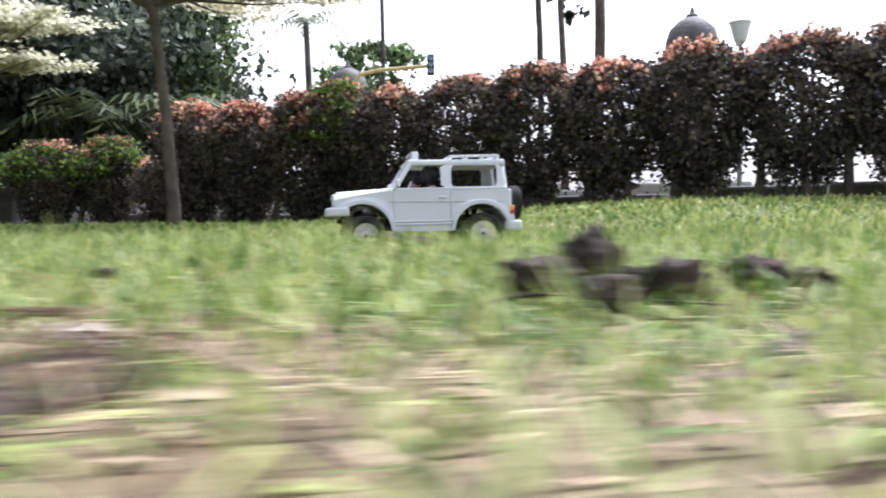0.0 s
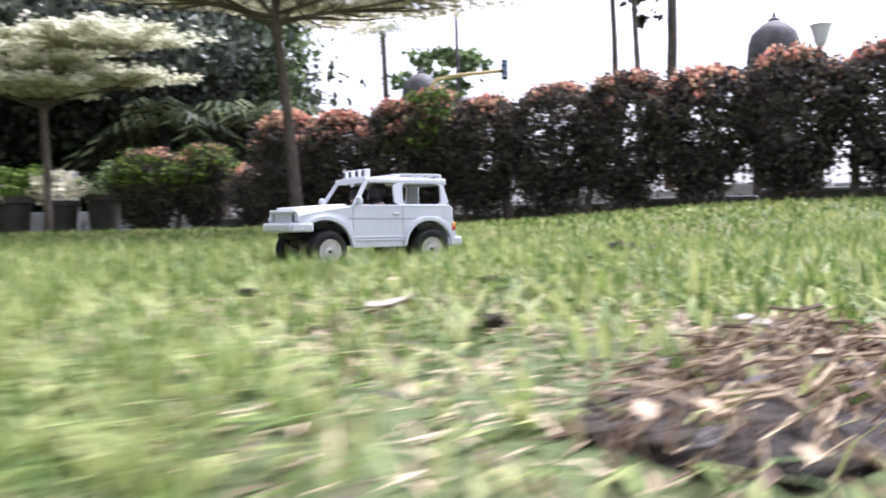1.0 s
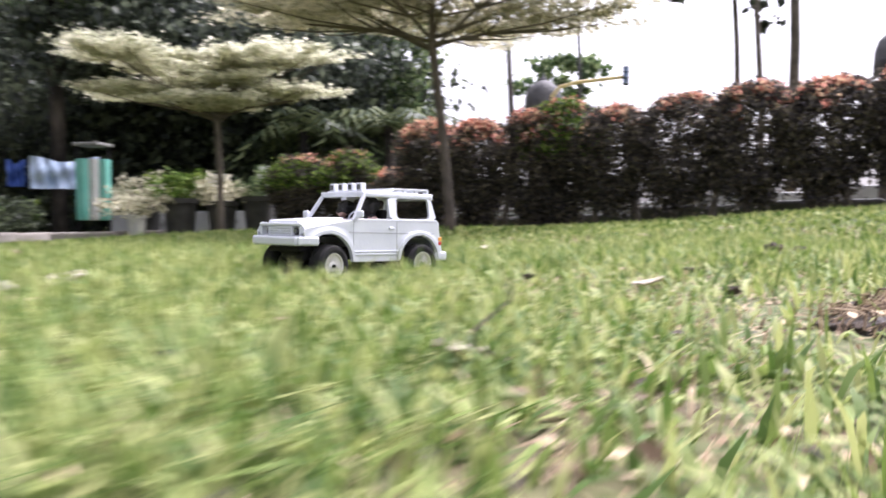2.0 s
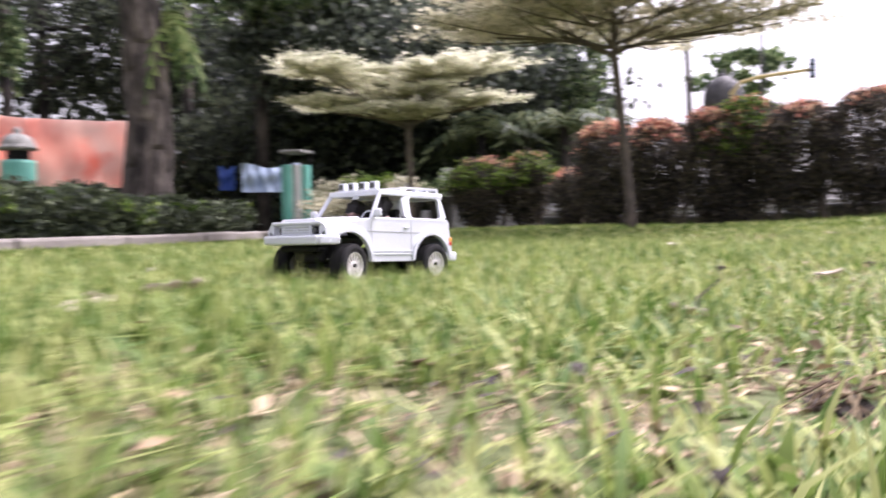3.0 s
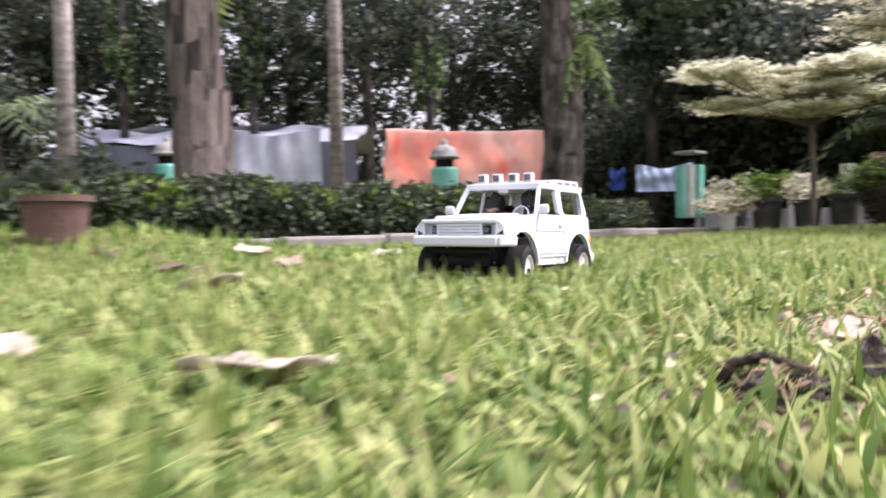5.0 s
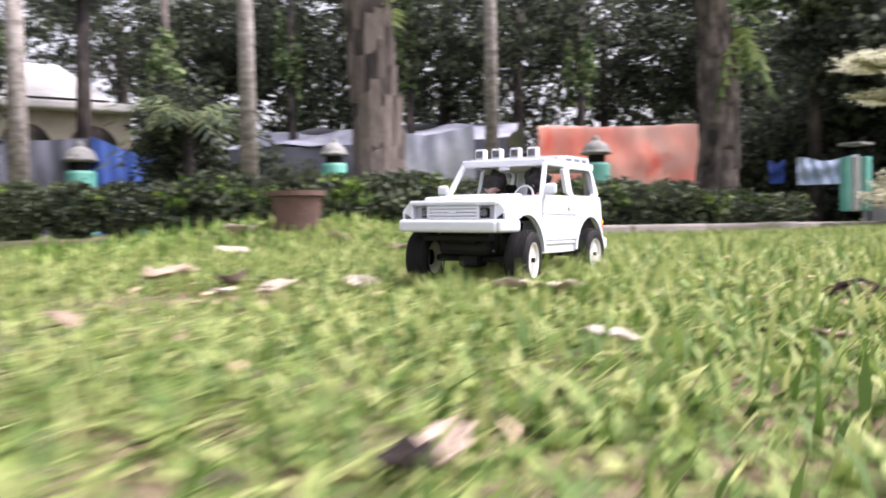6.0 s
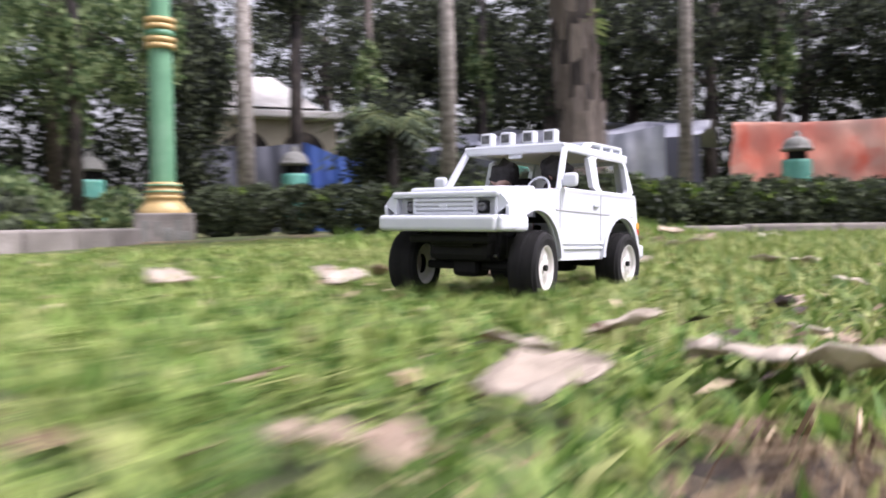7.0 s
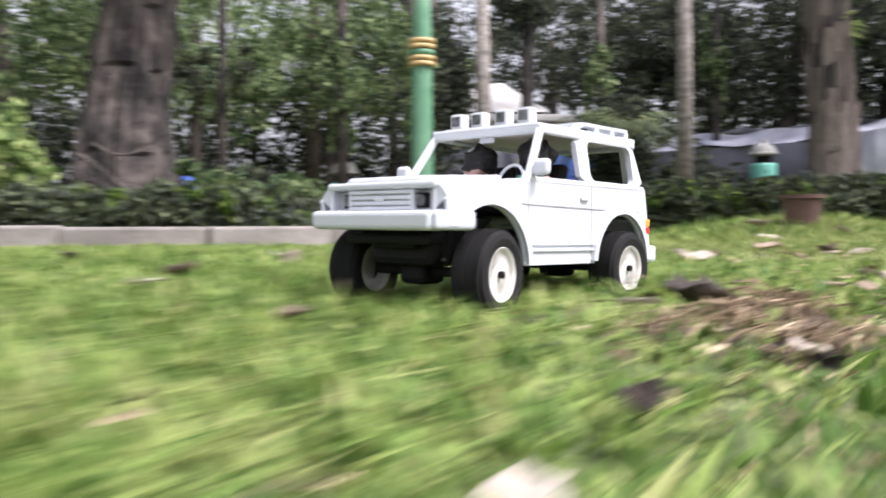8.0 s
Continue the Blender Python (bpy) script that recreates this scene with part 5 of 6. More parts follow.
        head = part("headlight", bm, M_RECESS_SHADE, car, "headlight pocket with recess shade put into pale grey")
        bm = bmesh.new()
        box(bm, (0.1752, s * 0.0490, 0.1038), (0.006, 0.0135, 0.0135), 0.0015, 2)
        part("lamp_box", bm, M_BLACK, head, "black square lamp")
        bm = bmesh.new()
        lathe(bm, [(0.0, 0.0), (0.0035, 0.0006), (0.0050, 0.002), (0.0056, 0.0)], 16, Matrix.Translation((0.1784, s * 0.0490, 0.1038)) @ Matrix.Rotation(math.pi / 2, 4, "Y"))
        part("lens", bm, M_LENS, head, "round dark lens")
        for y in (0.0412, 0.0690):
            bm = bmesh.new()
            box(bm, (0.1775, s * y, 0.1038), (0.012, 0.0042, 0.0210), 0.001, 1)
            part("surround", bm, M_WHITE, head)
    # rear bumper, lamps, spare wheel
    bm = bmesh.new()
    box(bm, (-0.191, 0, 0.0515), (0.022, 0.168, 0.020), 0.004, 3)
    for s in (-1, 1):
        box(bm, (-0.182, s * 0.082, 0.0515), (0.036, 0.012, 0.020), 0.004, 2)
    part("rear_bumper", bm, M_WHITE, car)
    for s in (-1, 1):
        bm = bmesh.new()
        box(bm, (-0.1795, s * 0.0785, 0.0885), (0.010, 0.016, 0.009), 0.001, 1)
        tail = part("tail_light", bm, M_AMBER, car, "amber and red tail light")
        bm = bmesh.new()
        box(bm, (-0.1795, s * 0.0785, 0.0795), (0.010, 0.016, 0.008), 0.001, 1)
        part("red_lens", bm, M_RED, tail)
    tyre_profile = [(0.025, -0.0155), (0.033, -0.0175), (0.0385, -0.0165), (0.041, -0.012), (0.0414, 0.0), (0.041, 0.012), (0.0385, 0.0165), (0.033, 0.0175), (0.025, 0.0155)]
    bm = bmesh.new()
    lathe(bm, [(r * 0.88, z * 0.7) for r, z in tyre_profile], 32, Matrix.Translation((-0.204, -0.004, 0.100)) @ Matrix.Rotation(math.pi / 2, 4, "Y"), closed=True)
    part("spare_tyre", bm, M_RUBBER, car, "black spare tyre on the tail")
    # mirrors
    for s in (-1, 1):
        bm = bmesh.new()
        box(bm, (0.055, s * 0.0945, 0.1400), (0.009, 0.019, 0.0165), 0.0045, 3)
        beam(bm, (0.055, s * 0.078, 0.132), (0.055, s * 0.090, 0.136), 0.006, 0.005)
        part("door_mirror", bm, M_WHITE, car)
    # interior
    bm = bmesh.new()
    box(bm, (0.046, 0, 0.118), (0.030, 0.150, 0.016), 0.004)
    part("dashboard", bm, M_WHITE, car)
    bm = bmesh.new()
    box(bm, (-0.06, 0, 0.094), (0.220, 0.160, 0.004), 0.001, 1)
    part("cabin_floor", bm, M_BLACK, car)
    bm = bmesh.new()
    ring = [(0.028, 0.036 + 0.0155 * math.cos(a), 0.131 + 0.0155 * math.sin(a)) for a in np.linspace(0, 2 * math.pi, 20)]
    tube(bm, [Vector((p[0] + (p[2] - 0.131) * -0.4, p[1], p[2])) for p in ring], [0.0016] * 20, 6)
    beam(bm, (0.028, 0.022, 0.131), (0.028, 0.050, 0.131), 0.002, 0.002)
    part("steering_wheel", bm, M_WHITE, car)
    bm = bmesh.new()
    box(bm, (0.0235, 0, 0.1745), (0.003, 0.020, 0.006), 0.001, 1)
    part("rear_view_mirror", bm, M_WHITE, car)
    for y in (-0.034, 0.036):
        bm = bmesh.new()
        box(bm, (-0.020, y, 0.104), (0.040, 0.042, 0.016), 0.004)
        box(bm, (-0.042, y, 0.128), (0.012, 0.042, 0.048), 0.005, 2, Matrix.Rotation(radians(-12), 4, "Y"))
        part("seat", bm, M_BLACK, car)
    for y, z in ((-0.032, 0.154), (0.037, 0.158)):
        # a plain doll: torso, arms and round head with black hair in one mesh
        bm = bmesh.new()
        m = Matrix.Translation((-0.018, y, 0.124)) @ Matrix.Diagonal((0.015, 0.020, 0.022, 1))
        bmesh.ops.create_uvsphere(bm, u_segments=14, v_segments=10, radius=1.0, matrix=m)
        m = Matrix.Translation((-0.006 - 0.012 * (y > 0), y, z)) @ Matrix.Diagonal((0.0205, 0.0195, 0.0190, 1))
        bmesh.ops.create_uvsphere(bm, u_segments=16, v_segments=12, radius=1.0, matrix=m)
        for v in bm.verts:
            v.co += 0.007 * Vector((noise.noise(v.co * 90), noise.noise(v.co * 90 + Vector((7, 0, 0))), noise.noise(v.co * 90 + Vector((0, 7, 0)))))
        for s in (-1, 1):
            beam(bm, (-0.012, y + s * 0.018, 0.126), (0.022, y + s * 0.011, 0.130), 0.007, 0.007)
        for f in bm.faces:
            c = f.calc_center_median()
            f.material_index = 0 if c.z > z - 0.010 or (c.x < -0.004 and c.z > z - 0.024) else 1
        doll = part("doll", bm, M_HAIR, car, "plain black-haired toy figure on the seat", True)
        doll.data.materials.append(M_DOLL_PINK)
    # chassis
    bm = bmesh.new()
    box(bm, (0.0, 0, 0.058), (0.300, 0.070, 0.026), 0.005)
    box(bm, (0.13, 0, 0.070), (0.075, 0.060, 0.022), 0.004)
    box(bm, (0.165, 0, 0.068), (0.02, 0.110, 0.010), 0.003)
    box(bm, (0.130, 0, 0.061), (0.050, 0.084, 0.038), 0.008)
    box(bm, (-0.125, 0, 0.056), (0.055, 0.100, 0.036), 0.006)
    part("chassis", bm, M_BLACK, car)
    bm = bmesh.new()
    beam(bm, (0.140, -0.045, 0.049), (0.140, 0.045, 0.049), 0.003, 0.003)
    for s in (-1, 1):
        beam(bm, (0.150, s * 0.03, 0.052), (0.150, s * 0.03, 0.082), 0.004, 0.006)
    part("tie_rod", bm, M_STEEL, car, "bright steel rod")
    for x in (AXLE_F, AXLE_R):
        bm = bmesh.new()
        beam(bm, (x, -0.062, HUB_Z), (x, 0.062, HUB_Z), 0.010, 0.010)
        box(bm, (x, 0, HUB_Z + 0.002), (0.034, 0.034, 0.030), 0.006)
        for s in (-1, 1):
            beam(bm, (x + 0.012, s * 0.042, 0.043), (x + 0.006, s * 0.038, 0.088), 0.010, 0.010)
        part("axle", bm, M_BLACK, car)
    # wheels: the axle of each lies along its own z
    bm = bmesh.new()
    lathe(bm, [(0.0, 0.0165), (0.0035, 0.0165), (0.0035, 0.0125), (0.0, 0.0125)], 12)
    hub_me = part("wheel", bm, M_BLACK)
    bm = bmesh.new()
    lathe(bm, tyre_profile, 40, closed=True)
    for k in range(36):
        a = 2 * math.pi * k / 36
        for s in (-1, 1):
            box(bm, (0, 0, 0), (0.0018, 0.0034, 0.013), 0.0, 1, Matrix.Rotation(a + s * 0.05, 4, "Z") @ Matrix.Translation((0.0414, 0, s * 0.007)) @ Matrix.Rotation(s * 0.4, 4, "X"))
    tyre = part("tyre", bm, M_RUBBER, hub_me, "black treaded rubber tyre", False)
    bm = bmesh.new()
    lathe(bm, [(0.0265, 0.0150), (0.0250, 0.0158), (0.0232, 0.0140), (0.0225, 0.0100), (0.0185, 0.0085), (0.0150, 0.0080)], 36)
    lathe(bm, [(0.0100, 0.0105), (0.0060, 0.0118), (0.0, 0.0120)], 20)
    lathe(bm, [(0.0225, 0.003), (0.0, 0.003)], 24)
    for k in range(12):
        box(bm, (0, 0, 0), (0.0150, 0.0032, 0.0040), 0.0008, 1, Matrix.Rotation(2 * math.pi * k / 12, 4, "Z") @ Matrix.Translation((0.0155, 0, 0.0098)))
    lathe(bm, [(0.0265, -0.0150), (0.0250, -0.0155), (0.0225, -0.0100), (0.0120, -0.0090)], 30)
    part("rim", bm, M_RIM, hub_me, "off-white spoked rim", False)
    wheels = [hub_me]
    hub_me.parent = car
    for _ in range(3):
        wheels.append(copy_thing(hub_me, Matrix()))
    for w in wheels:
        w.parent = car
    return car, wheels


CAR, WHEELS = toy_car()


# ---- lawn: blades, straw, fallen leaves ----
# worn places: x, y, radius
WORN = [(0.12, -2.74, 0.20), (0.35, -2.85, 0.14), (-0.2, 0.2, 0.2), (-0.3, 0.05, 0.15), (-0.6, -0.65, 0.14), (-0.67, -1.38, 0.10), (-0.27, -2.18, 0.12), (-0.9, -0.8, 0.2), (-0.5, -0.35, 0.12),
        (-0.15, -2.5, 0.1), (-0.03, -2.43, 0.16), (-1.0, -2.25, 0.16), (-1.35, -1.9, 0.16), (0.1, 0.05, 0.15), (-0.75, -1.05, 0.12), (0.0, -2.75, 0.15),
        (-0.53, -0.56, 0.12), (-0.64, -0.92, 0.14), (-0.70, -1.07, 0.12), (-0.88, -1.25, 0.15), (-1.1, -0.94, 0.14), (-0.75, -0.68, 0.1)]


def patch_noise(x, y):
    worn = sum(np.exp(-((x - a) ** 2 + (y - b) ** 2) / (r * r)) for a, b, r in WORN)
    return worn * 0.8 + (np.sin(1.9 * x + 0.7 * y + 1.1) + np.sin(2.7 * y - 1.3 * x) + np.sin(4.9 * x + 3.7 * y + 2.0) * 0.7 + np.sin(6.1 * y - 5.3 * x + 0.4) * 0.6) / 3.3


def blades(name, x0, x1, y0, y1, per_m2, h_lo, h_hi, width, mat, label, seed, lie=0.5, bare=0.0, keep=None, scale_tall=True, clumped=1.0):
    rng = np.random.default_rng(seed)
    n = int((x1 - x0) * (y1 - y0) * per_m2)
    x, y = rng.uniform(x0, x1, n), rng.uniform(y0, y1, n)
    q = patch_noise(x, y)
    tuft = np.sin(47 * x + 3 * np.sin(31 * y)) * np.sin(53 * y + 3 * np.sin(37 * x + 1.0)) + 0.6 * np.sin(19 * x + 2 * np.sin(15 * y)) * np.sin(17 * y - 2 * np.sin(21 * x))
    ok = rng.random(n) < (1 - 0.55 * clumped * smooth_step(0.5 - 0.9 * tuft)) * (np.clip(1.0 - bare * np.clip(q + 0.1, 0, 1) * 1.6, 0.08, 1) if bare >= 0 else np.clip(0.12 + 1.3 * (q + 0.05), 0.06, 1))
    if keep is not None:
        ok &= keep(x, y)
    x, y, q, tuft = x[ok], y[ok], q[ok], tuft[ok]
    n = len(x)
    h = rng.uniform(h_lo, h_hi, n) * (1 + 0.22 * clumped * np.clip(tuft, -1, 1)) * (1 - 0.25 * np.clip(q, 0, 1)) * (tall(x, y) if scale_tall else 1)
    a = rng.random(n) * 2 * math.pi
    d = np.stack([np.cos(a), np.sin(a), 0 * a], 1)
    s = np.stack([-np.sin(a), np.cos(a), 0 * a], 1)
    w = (width * rng.uniform(0.6, 1.5, n))[:, None]
    t = np.clip(rng.normal(lie, 0.25, n), 0.02, 0.97)[:, None]
    hh = h[:, None]
    base = np.stack([x, y, land(x, y) - 0.004], 1)
    up = np.array([0, 0, 1.0])
    p1 = base + hh * (d * 0.40 * t + up * 0.52 * (1 - 0.62 * t))
    stretch = 1 / (0.45 + 0.55 * np.clip(tall(x, y), 0, 1))[:, None]
    p2 = base + hh * (d * 0.95 * t * stretch + up * (0.98 - 0.85 * t))
    v = np.stack([base - s * w * 0.35, base + s * w * 0.35, p1 + s * w * 0.5, p1 - s * w * 0.5, p2], 1).reshape(-1, 3)
    k = np.arange(n)[:, None] * 5
    f = np.concatenate([k + [0, 1, 2], k + [0, 2, 3], k + [3, 2, 4]], 0)
    ob = arrays(name, v, f, mat)
    return tagged(ob, label, "grass", kind="stuff")


def tall(x, y):
    """Taller grass by the starting place, trodden short farther on."""
    return 0.55 + 0.33 * smooth_step((y + 2.2) / 0.9) + 0.12 * smooth_step((y + 0.2) / 1.2)


def near(x, y):
    """The close-grown middle of the lawn, with an uneven rim."""
    rim = 0.25 * np.sin(3.7 * x + 1.3 * y) + 0.2 * np.sin(5.1 * y - 2.3 * x) + 0.12 * np.sin(17 * x + 13 * y)
    return np.maximum(np.abs(x + 0.7) / 2.2, np.abs(y + 0.7) / 3.7) < 0.93 + rim * 0.15


blades("grass", -2.9, 1.5, -2.35, 3.0, 13800, 0.034, 0.075, 0.0050, M_GRASS, "short trodden green lawn grass", 1, lie=0.64, bare=0.6, keep=near)
blades("grass", -2.9, 1.5, -4.4, -2.2, 13800, 0.036, 0.078, 0.0052, M_GRASS_LUSH, "short lush green lawn grass", 5, lie=0.68, bare=0.45, keep=near)
blades("grass", -2.9, 1.5, -4.4, 3.0, 2000, 0.055, 0.10, 0.0048, M_GRASS, "longer loose grass blades in the lawn", 4, lie=0.76, bare=0.2)
blades("grass", -2.0, 1.2, -3.9, 1.6, 2600, 0.040, 0.080, 0.0062, M_GRASS, "broad-bladed carpet grass in tufts", 7, lie=0.74, bare=0.7)
blades("grass", -6.5, 4.5, -8.0, 7.5, 2700, 0.03, 0.055, 0.013, M_GRASS, "short green lawn grass farther off", 2, lie=0.55, bare=0.25, keep=lambda x, y: ~near(x, y) & (y < 6.3 - 0.45 * (x + 2)) & (x > -4.9 - 1.6 * ((y > -3) & (y < 0))))
blades("weeds", -3.8, -2.3, -2.0, 0.2, 900, 0.035, 0.085, 0.010, M_GRASS_LUSH, "taller weeds on the mound", 6, lie=0.4, bare=0.0, scale_tall=False)
blades("dry_grass", -2.9, 1.5, -4.4, 3.0, 5600, 0.02, 0.06, 0.0032, M_STRAW, "dry straw and dead grass in the lawn", 3, lie=0.93, bare=-1, clumped=0.0)


def fallen_leaf(at, size, turn, mat, label, curl=0.3, seed=0, lift=0.02, tilt=(0, 0)):
    """A curled dead leaf with a midrib fold and a short stalk."""
    rng = random.Random(seed)
    bm = bmesh.new()
    nu, nv = 9, 5
    grid = []
    for i in range(nu):
        u = i / (nu - 1)
        half = 0.30 * math.sin(math.pi * min(1, u * 0.94 + 0.04)) ** 0.75 * (1 + 0.16 * math.sin(u * 19 + seed) + 0.1 * math.sin(u * 37 + 2 * seed))
        row = []
        for j in range(nv):
            w = (j / (nv - 1) - 0.5) * 2
            z = curl * (0.22 * w * w * half / 0.3 + 0.35 * (u - 0.5) ** 2) + 0.035 * math.sin(9 * u + 5 * w + seed) + 0.02 * math.sin(17 * u - 9 * w + 2 * seed)
            row.append(bm.verts.new((size * (u - 0.5), size * half * w, size * z)))
        grid.append(row)
    for i in range(nu - 1):
        for j in range(nv - 1):
            bm.faces.new((grid[i][j], grid[i + 1][j], grid[i + 1][j + 1], grid[i][j + 1]))
    ob = part("fallen_leaf", bm, mat, smooth=True)
    sol = ob.modifiers.new("thickness", "SOLIDIFY")
    sol.thickness = 0.0012
    ob.matrix_basis = pose(at[0], at[1], float(land(*at)) + lift, tilt[0], tilt[1], turn)
    return tagged(ob, label, "leaf", "fallen leaves")


def clod(at, r, seed, label="dark clod of earth and roots lying in the grass"):
    rng = np.random.default_rng(seed)
    bm = bmesh.new()
    bmesh.ops.create_icosphere(bm, subdivisions=3, radius=1.0)
    for v in bm.verts:
        c = v.co.copy()
        k = 1 + 0.45 * noise.noise(c * 1.7 + Vector((seed, 0, 0))) + 0.5 * noise.noise(c * 4.3 + Vector((0, seed, 0))) + 0.3 * noise.noise(c * 9.0)
        v.co = Vector((c.x * r[0] * k, c.y * r[1] * k, c.z * r[2] * k))
    ob = part("clod", bm, M_CLOD, smooth=True)
    ob.location = (at[0], at[1], float(land(*at)) + r[2] * 0.6 + 0.013)
    return tagged(ob, label, "clod", "earth clods")


# x, y, size
for k, (x, y, s, z) in enumerate([(0.062, 0.535, 0.040, 0.8), (0.106, 0.585, 0.040, 1.3), (0.092, 0.455, 0.034, 0.6), (0.150, 0.51, 0.034, 0.8), (0.128, 0.53, 0.03, 0.7), (0.232, 0.60, 0.042, 0.6), (0.262, 0.57, 0.024, 0.7),
                                  (-0.09, 1.36, 0.05, 0.7), (-0.04, 1.34, 0.04, 0.6), (-0.02, 1.42, 0.03, 0.5), (-0.36, 0.40, 0.018, 0.6), (-0.36, 0.86, 0.02, 0.5), (-0.66, 0.75, 0.02, 0.5),
                                  (-0.66, -1.42, 0.018, 0.5), (-0.68, -1.385, 0.014, 0.5), (-0.64, -1.39, 0.014, 0.5), (-0.262, -2.12, 0.02, 0.7), (-0.275, -2.095, 0.014, 0.7)]):
    clod((x, y), (s * 0.55, s * 0.5, s * 0.5 * z), 10 + k)

LEAF_KINDS = {
    "pale": (M_PALELEAF, "pale dry fallen leaf curled on the grass", 0.35),
    "brown": (M_DEADLEAF, "brown dry fallen leaf lying in the grass", 0.6),
    "tan": (M_DEADLEAF, "tan fallen leaf lying flat in the grass", 0.2),
    "pink": (M_DEADLEAF, "pinkish dry leaf standing up in the grass", 0.5),
    "dark": (M_DARKLEAF, "dark rotten curled leaf in the grass; one stands for shade", 1.1),
    "flat": (M_PALELEAF, "long pale dry leaf lying flat on the grass", 0.15),
    "raised": (M_PALELEAF, "broad pale dry leaf propped on the grass", 0.3),
    "propped": (M_DEADLEAF, "broad pinkish dry leaf propped on the straw", 0.3),
    "upright": (M_DARKLEAF, "dark curled leaf standing in the grass", 0.5),
    "yellow": (M_STRAW, "yellow narrow fallen leaf in the grass", 0.2),
}
FALLEN = [
    (-0.457, 0.572, 0.055, "pale"), (-0.161, 0.364, 0.03, "pale"), (-0.641, -0.167, 0.05, "pale"), (-0.806, -0.574, 0.04, "yellow"),
    (-0.904, 1.969, 0.08, "pale"), (-0.305, 2.679, 0.07, "brown"), (-2.175, 1.359, 0.10, "brown"), (-1.371, -0.336, 0.06, "pale"),
    (-1.42, -0.27, 0.05, "pink"), (-1.885, 0.332, 0.06, "pale"), (-1.521, 1.629, 0.04, "brown"), (-0.628, -1.33, 0.022, "upright"),
    (-0.70, -1.175, 0.046, "propped"), (-2.45, -0.75, 0.13, "brown"), (-2.102, -1.145, 0.07, "dark"),
    (-1.661, -1.286, 0.10, "pale"), (-1.492, 0.572, 0.08, "pale"), (-1.475, -0.05, 0.08, "pale"), (-2.704, -0.073, 0.09, "pale"),
    (-2.721, -1.378, 0.11, "pale"), (-1.397, -1.832, 0.08, "dark"), (-1.30, -1.80, 0.05, "pale"), (-1.246, -1.688, 0.06, "pale"),
    (-1.95, -1.15, 0.08, "pink"), (-0.945, -1.60, 0.085, "flat"), (-0.447, -2.054, 0.035, "brown"),
    (-1.020, -2.115, 0.055, "brown"), (-0.632, -1.785, 0.035, "pale"), (-0.532, -1.666, 0.04, "brown"), (-1.079, -2.344, 0.08, "pale"),
    (-0.345, -2.300, 0.052, "pale"), (-0.43, -2.08, 0.032, "dark"), (-0.286, -2.190, 0.032, "pale"),
    (-0.255, -2.194, 0.028, "tan"), (-0.262, -2.12, 0.05, "dark"), (-0.300, -2.398, 0.04, "pale"), (-1.203, -2.235, 0.07, "brown"),
    (-1.322, -1.868, 0.04, "pale"), (-0.165, -2.45, 0.044, "raised"), (-0.165, -2.31, 0.085, "flat"),
    (-0.138, -2.551, 0.035, "tan"), (-0.119, -2.528, 0.032, "tan"), (-1.159, -2.579, 0.085, "pale"), (-1.019, -2.339, 0.065, "pale"),
    (-2.143, -0.827, 0.11, "brown"), (-1.05, -3.22, 0.07, "pink"), (0.216, -2.701, 0.042, "pale"),
    (0.169, -2.820, 0.03, "tan"), (0.165, -2.747, 0.024, "tan"), (-0.408, -2.969, 0.06, "pale"), (-0.475, -3.318, 0.06, "dark"),
    # the dark leaf at 0.031, -2.771 is put in for a long shadow patch
    (0.370, -2.934, 0.032, "dark"), (0.474, -3.003, 0.028, "pale"), (0.031, -2.771, 0.07, "dark"),
    (0.250, -2.798, 0.026, "pale"), (-0.295, -3.322, 0.04, "pale"), (0.064, -3.107, 0.03, "dark"), (-1.244, -3.755, 0.065, "dark"),
    (-2.31, -1.53, 0.085, "pale"), (-2.42, -1.17, 0.085, "pink"), (-1.43, 0.29, 0.075, "pale"), (-1.274, -3.268, 0.06, "pale"), (-1.675, -1.855, 0.11, "brown"), (0.008, -2.815, 0.028, "pale"),
]
leaf_rng = random.Random(5)
for k, (x, y, s, kind) in enumerate(FALLEN):
    mat, label, curl = LEAF_KINDS[kind]
    up = kind == "pink"
    if kind in ("flat", "raised", "propped", "upright"):
        turn, tilt = {"flat": (62, (-6, 3)), "raised": (75, (22, -8)), "propped": (75, (22, -8)), "upright": (120, (15, -68))}[kind]
        fallen_leaf((x, y), s * 1.3, turn, mat, label, curl, k, lift=0.012 + (0.016 if kind == "upright" else 0.008), tilt=tilt)
        continue
    fallen_leaf((x, y), s * (1.3 if kind == "pale" else 1.0), leaf_rng.uniform(0, 360), mat, label, curl, k, lift=0.010 + 0.06 * s,
                tilt=(55 if up else leaf_rng.uniform(-16, 16), leaf_rng.uniform(-14, 14)))


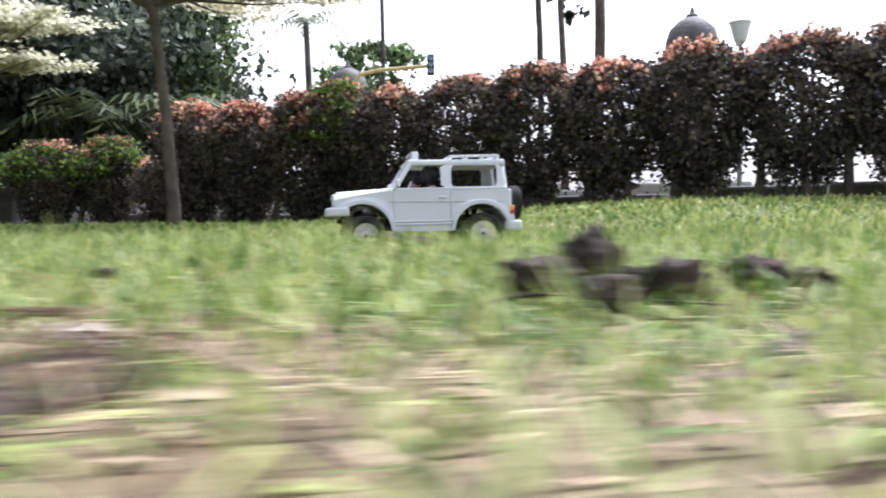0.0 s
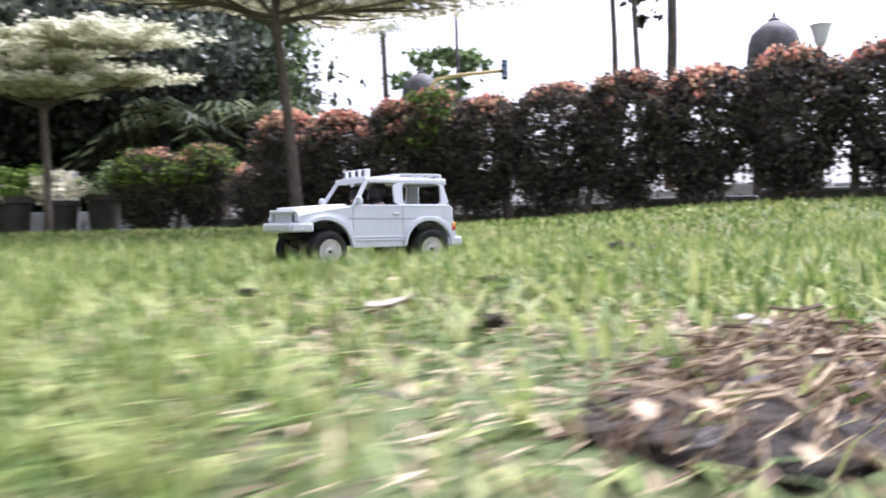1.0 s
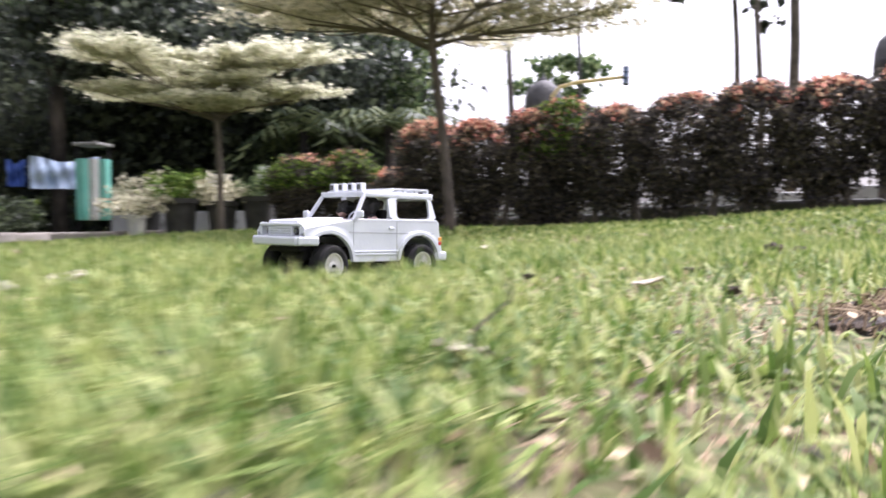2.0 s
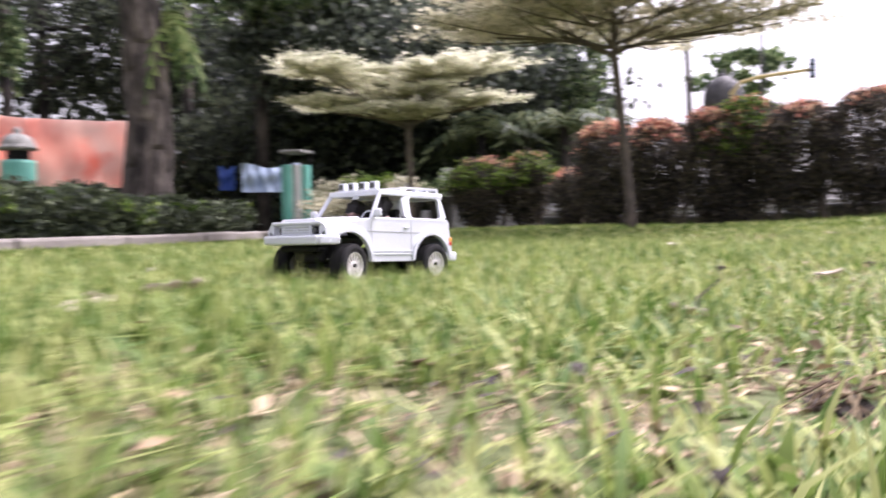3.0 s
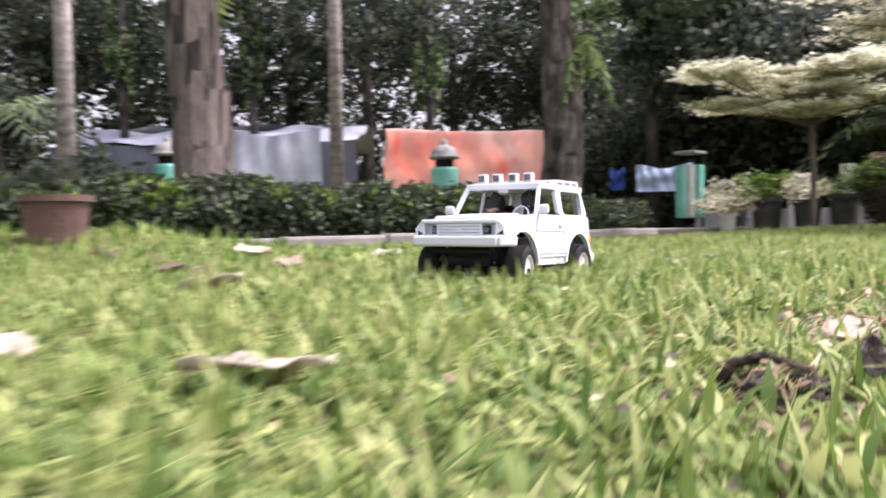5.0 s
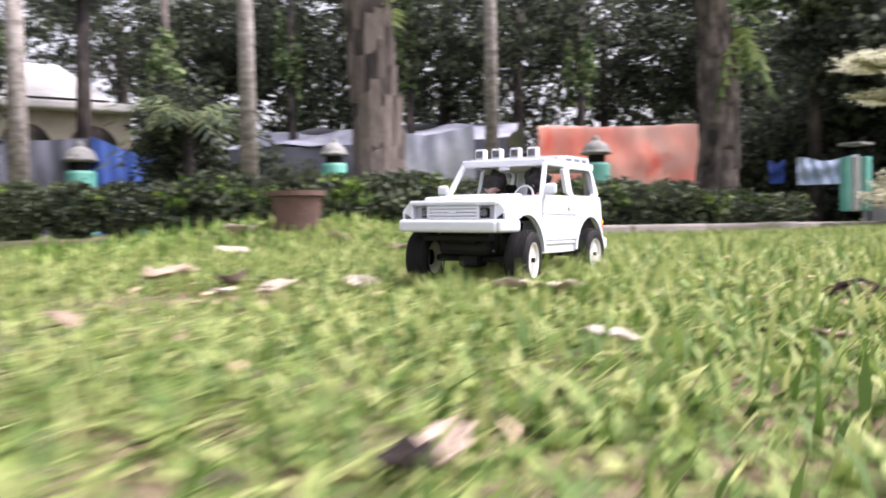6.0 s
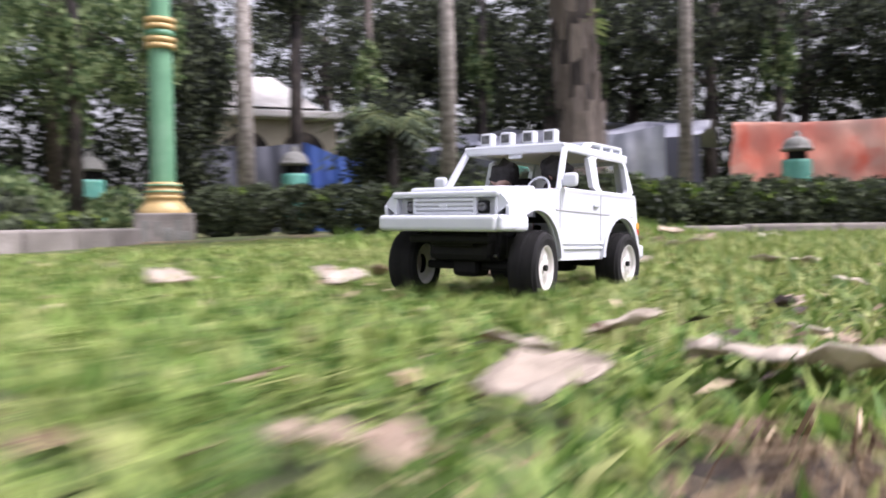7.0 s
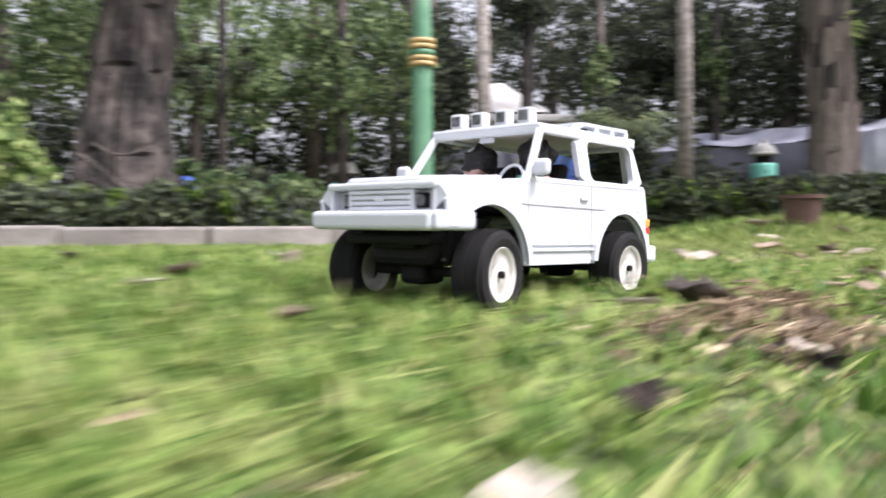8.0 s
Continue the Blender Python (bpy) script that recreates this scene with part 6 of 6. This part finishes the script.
def straw_heap(x, y, r, n, seed, tall_by=0.03):
    """Dead roots and straw over bare dark soil."""
    rng = np.random.default_rng(seed)
    root = thing("straw_heap", "heap of dry straw and roots over bare brown soil", "straw")
    bm = bmesh.new()
    bmesh.ops.create_icosphere(bm, subdivisions=3, radius=1.0)
    for v in bm.verts:
        c = v.co.copy()
        k = 1 + 0.3 * noise.noise(c * 2.1 + Vector((seed, 1, 0))) + 0.2 * noise.noise(c * 5.0 + Vector((0, seed, 2)))
        v.co = Vector((x + c.x * r * k, y + c.y * r * k, float(land(x, y)) + 0.002 + c.z * tall_by * 0.5 * k))
    part("bare_soil", bm, M_CLOD, root, "dark bare soil", True)
    bm = bmesh.new()
    for k in range(n):
        a, q = rng.random() * 6.28, rng.random() ** 0.6 * r
        px, py = x + q * math.cos(a), y + q * math.sin(a)
        h = float(land(px, py)) + 0.008 + tall_by * (1 - q / r) * rng.random()
        d = rng.random() * 6.28
        ln = rng.uniform(0.02, 0.06)
        pts = [(px + ln * t * math.cos(d) + 0.004 * math.sin(7 * t + k), py + ln * t * math.sin(d), max(h + 0.012 * math.sin(3 * t + k) - 0.02 * t * t, float(land(px, py)) + 0.002)) for t in (0, 0.35, 0.7, 1.0)]
        w = rng.uniform(0.0005, 0.0014)
        tube(bm, pts, [w, w, w * 0.8, w * 0.4], 4)
    ob = part("straw", bm, M_STRAW, root, "tangled dry straw")
    tagged(ob, kind="stuff")


for k, (x, y, r, n) in enumerate([(-0.20, 0.22, 0.075, 170), (-0.25, 0.12, 0.08, 170), (-0.15, 0.31, 0.045, 80), (-0.67, -1.38, 0.035, 50), (0.0, -2.70, 0.045, 60), (-0.52, -0.55, 0.03, 45), (-0.64, -0.93, 0.03, 40), (0.14, -2.80, 0.055, 130), (0.21, -2.77, 0.04, 80), (0.06, -2.71, 0.035, 60), (-0.71, -1.075, 0.05, 90), (-0.04, -2.42, 0.05, 80)]):
    straw_heap(x, y, r, n, 500 + k, 0.020 if k < 3 else 0.016)


def twig(pts, r, label):
    bm = bmesh.new()
    tube(bm, [(x, y, float(land(x, y)) + z) for x, y, z in pts], [r * (1 - 0.6 * k / (len(pts) - 1)) for k in range(len(pts))], 6)
    tagged(part("twig", bm, M_CLOD, smooth=True), label, "twig", "twigs")


twig([(0.015, 0.475, 0.010), (0.05, 0.48, 0.018), (0.10, 0.475, 0.016), (0.17, 0.47, 0.010)], 0.0014, "dark thin twig lying across the clods")
twig([(-0.705, -1.395, 0.0), (-0.695, -1.388, 0.022), (-0.678, -1.376, 0.028), (-0.655, -1.365, 0.020), (-0.64, -1.355, 0.0)], 0.005, "dark arched root standing out of the soil")
twig([(-0.665, -1.40, 0.0), (-0.655, -1.385, 0.020), (-0.64, -1.375, 0.016), (-0.63, -1.362, 0.0)], 0.004, "dark arched root standing out of the soil")
twig([(-0.64, -0.20, 0.01), (-0.645, -0.16, 0.03), (-0.62, -0.11, 0.05), (-0.625, -0.07, 0.065)], 0.0018, "pale curved stalk in the grass")


def litter(n, size, mat, label, seed):
    """Small scraps of dead leaf strewn over the lawn, thicker on worn places."""
    rng = np.random.default_rng(seed)
    m = n // 2
    x, y = rng.uniform(-2.9, 1.5, m), rng.uniform(-4.4, 3.0, m)
    k = rng.integers(0, len(WORN), n - m)
    w = np.array(WORN)[k]
    x = np.concatenate([x, w[:, 0] + rng.normal(size=n - m) * w[:, 2]])
    y = np.concatenate([y, w[:, 1] + rng.normal(size=n - m) * w[:, 2]])
    p = np.stack([x, y, land(x, y) + 0.012 + 0.012 * rng.random(n)], 1)
    tagged(leaves("leaf_litter", p, size, mat, flat=0.75, rng=rng, slim=0.3), label, "leaf litter", kind="stuff")


litter(800, 0.013, M_STRAW, "straw-coloured scraps of dead leaves on the lawn", 61)
litter(500, 0.014, M_DARKLEAF, "dark scraps of dead leaves on the lawn", 62)


# ---- what moves ----
def car_pose(row):
    t, x, y, z, head, nose, lean = row
    return pose(x, y, z, lean, -nose, head)


def motions():
    walk(CAR, [(r[0], car_pose(r)) for r in CAR_PATH])
    # distance driven, for the rolling of the wheels
    ts = [r[0] for r in CAR_PATH]
    xs, ys = [r[1] for r in CAR_PATH], [r[2] for r in CAR_PATH]
    far = np.concatenate([[0], np.cumsum(np.hypot(np.diff(xs), np.diff(ys)))])
    places = [(AXLE_F, 1), (AXLE_F, -1), (AXLE_R, 1), (AXLE_R, -1)]
    steps = [k / 15 for k in range(121)]
    for w, (x, s) in zip(WHEELS, places):
        steer = Matrix.Rotation(radians(9), 4, "Z") if x > 0 else Matrix()
        rows = []
        for t in steps:
            roll = float(np.interp(t, ts, far)) / WHEEL_R
            m = Matrix.Translation((x, s * TRACK, HUB_Z)) @ steer @ Matrix.Rotation(roll, 4, "Y") @ Matrix.Rotation(-s * math.pi / 2, 4, "X")
            rows.append((t, m))
        walk(w, rows)


motions()
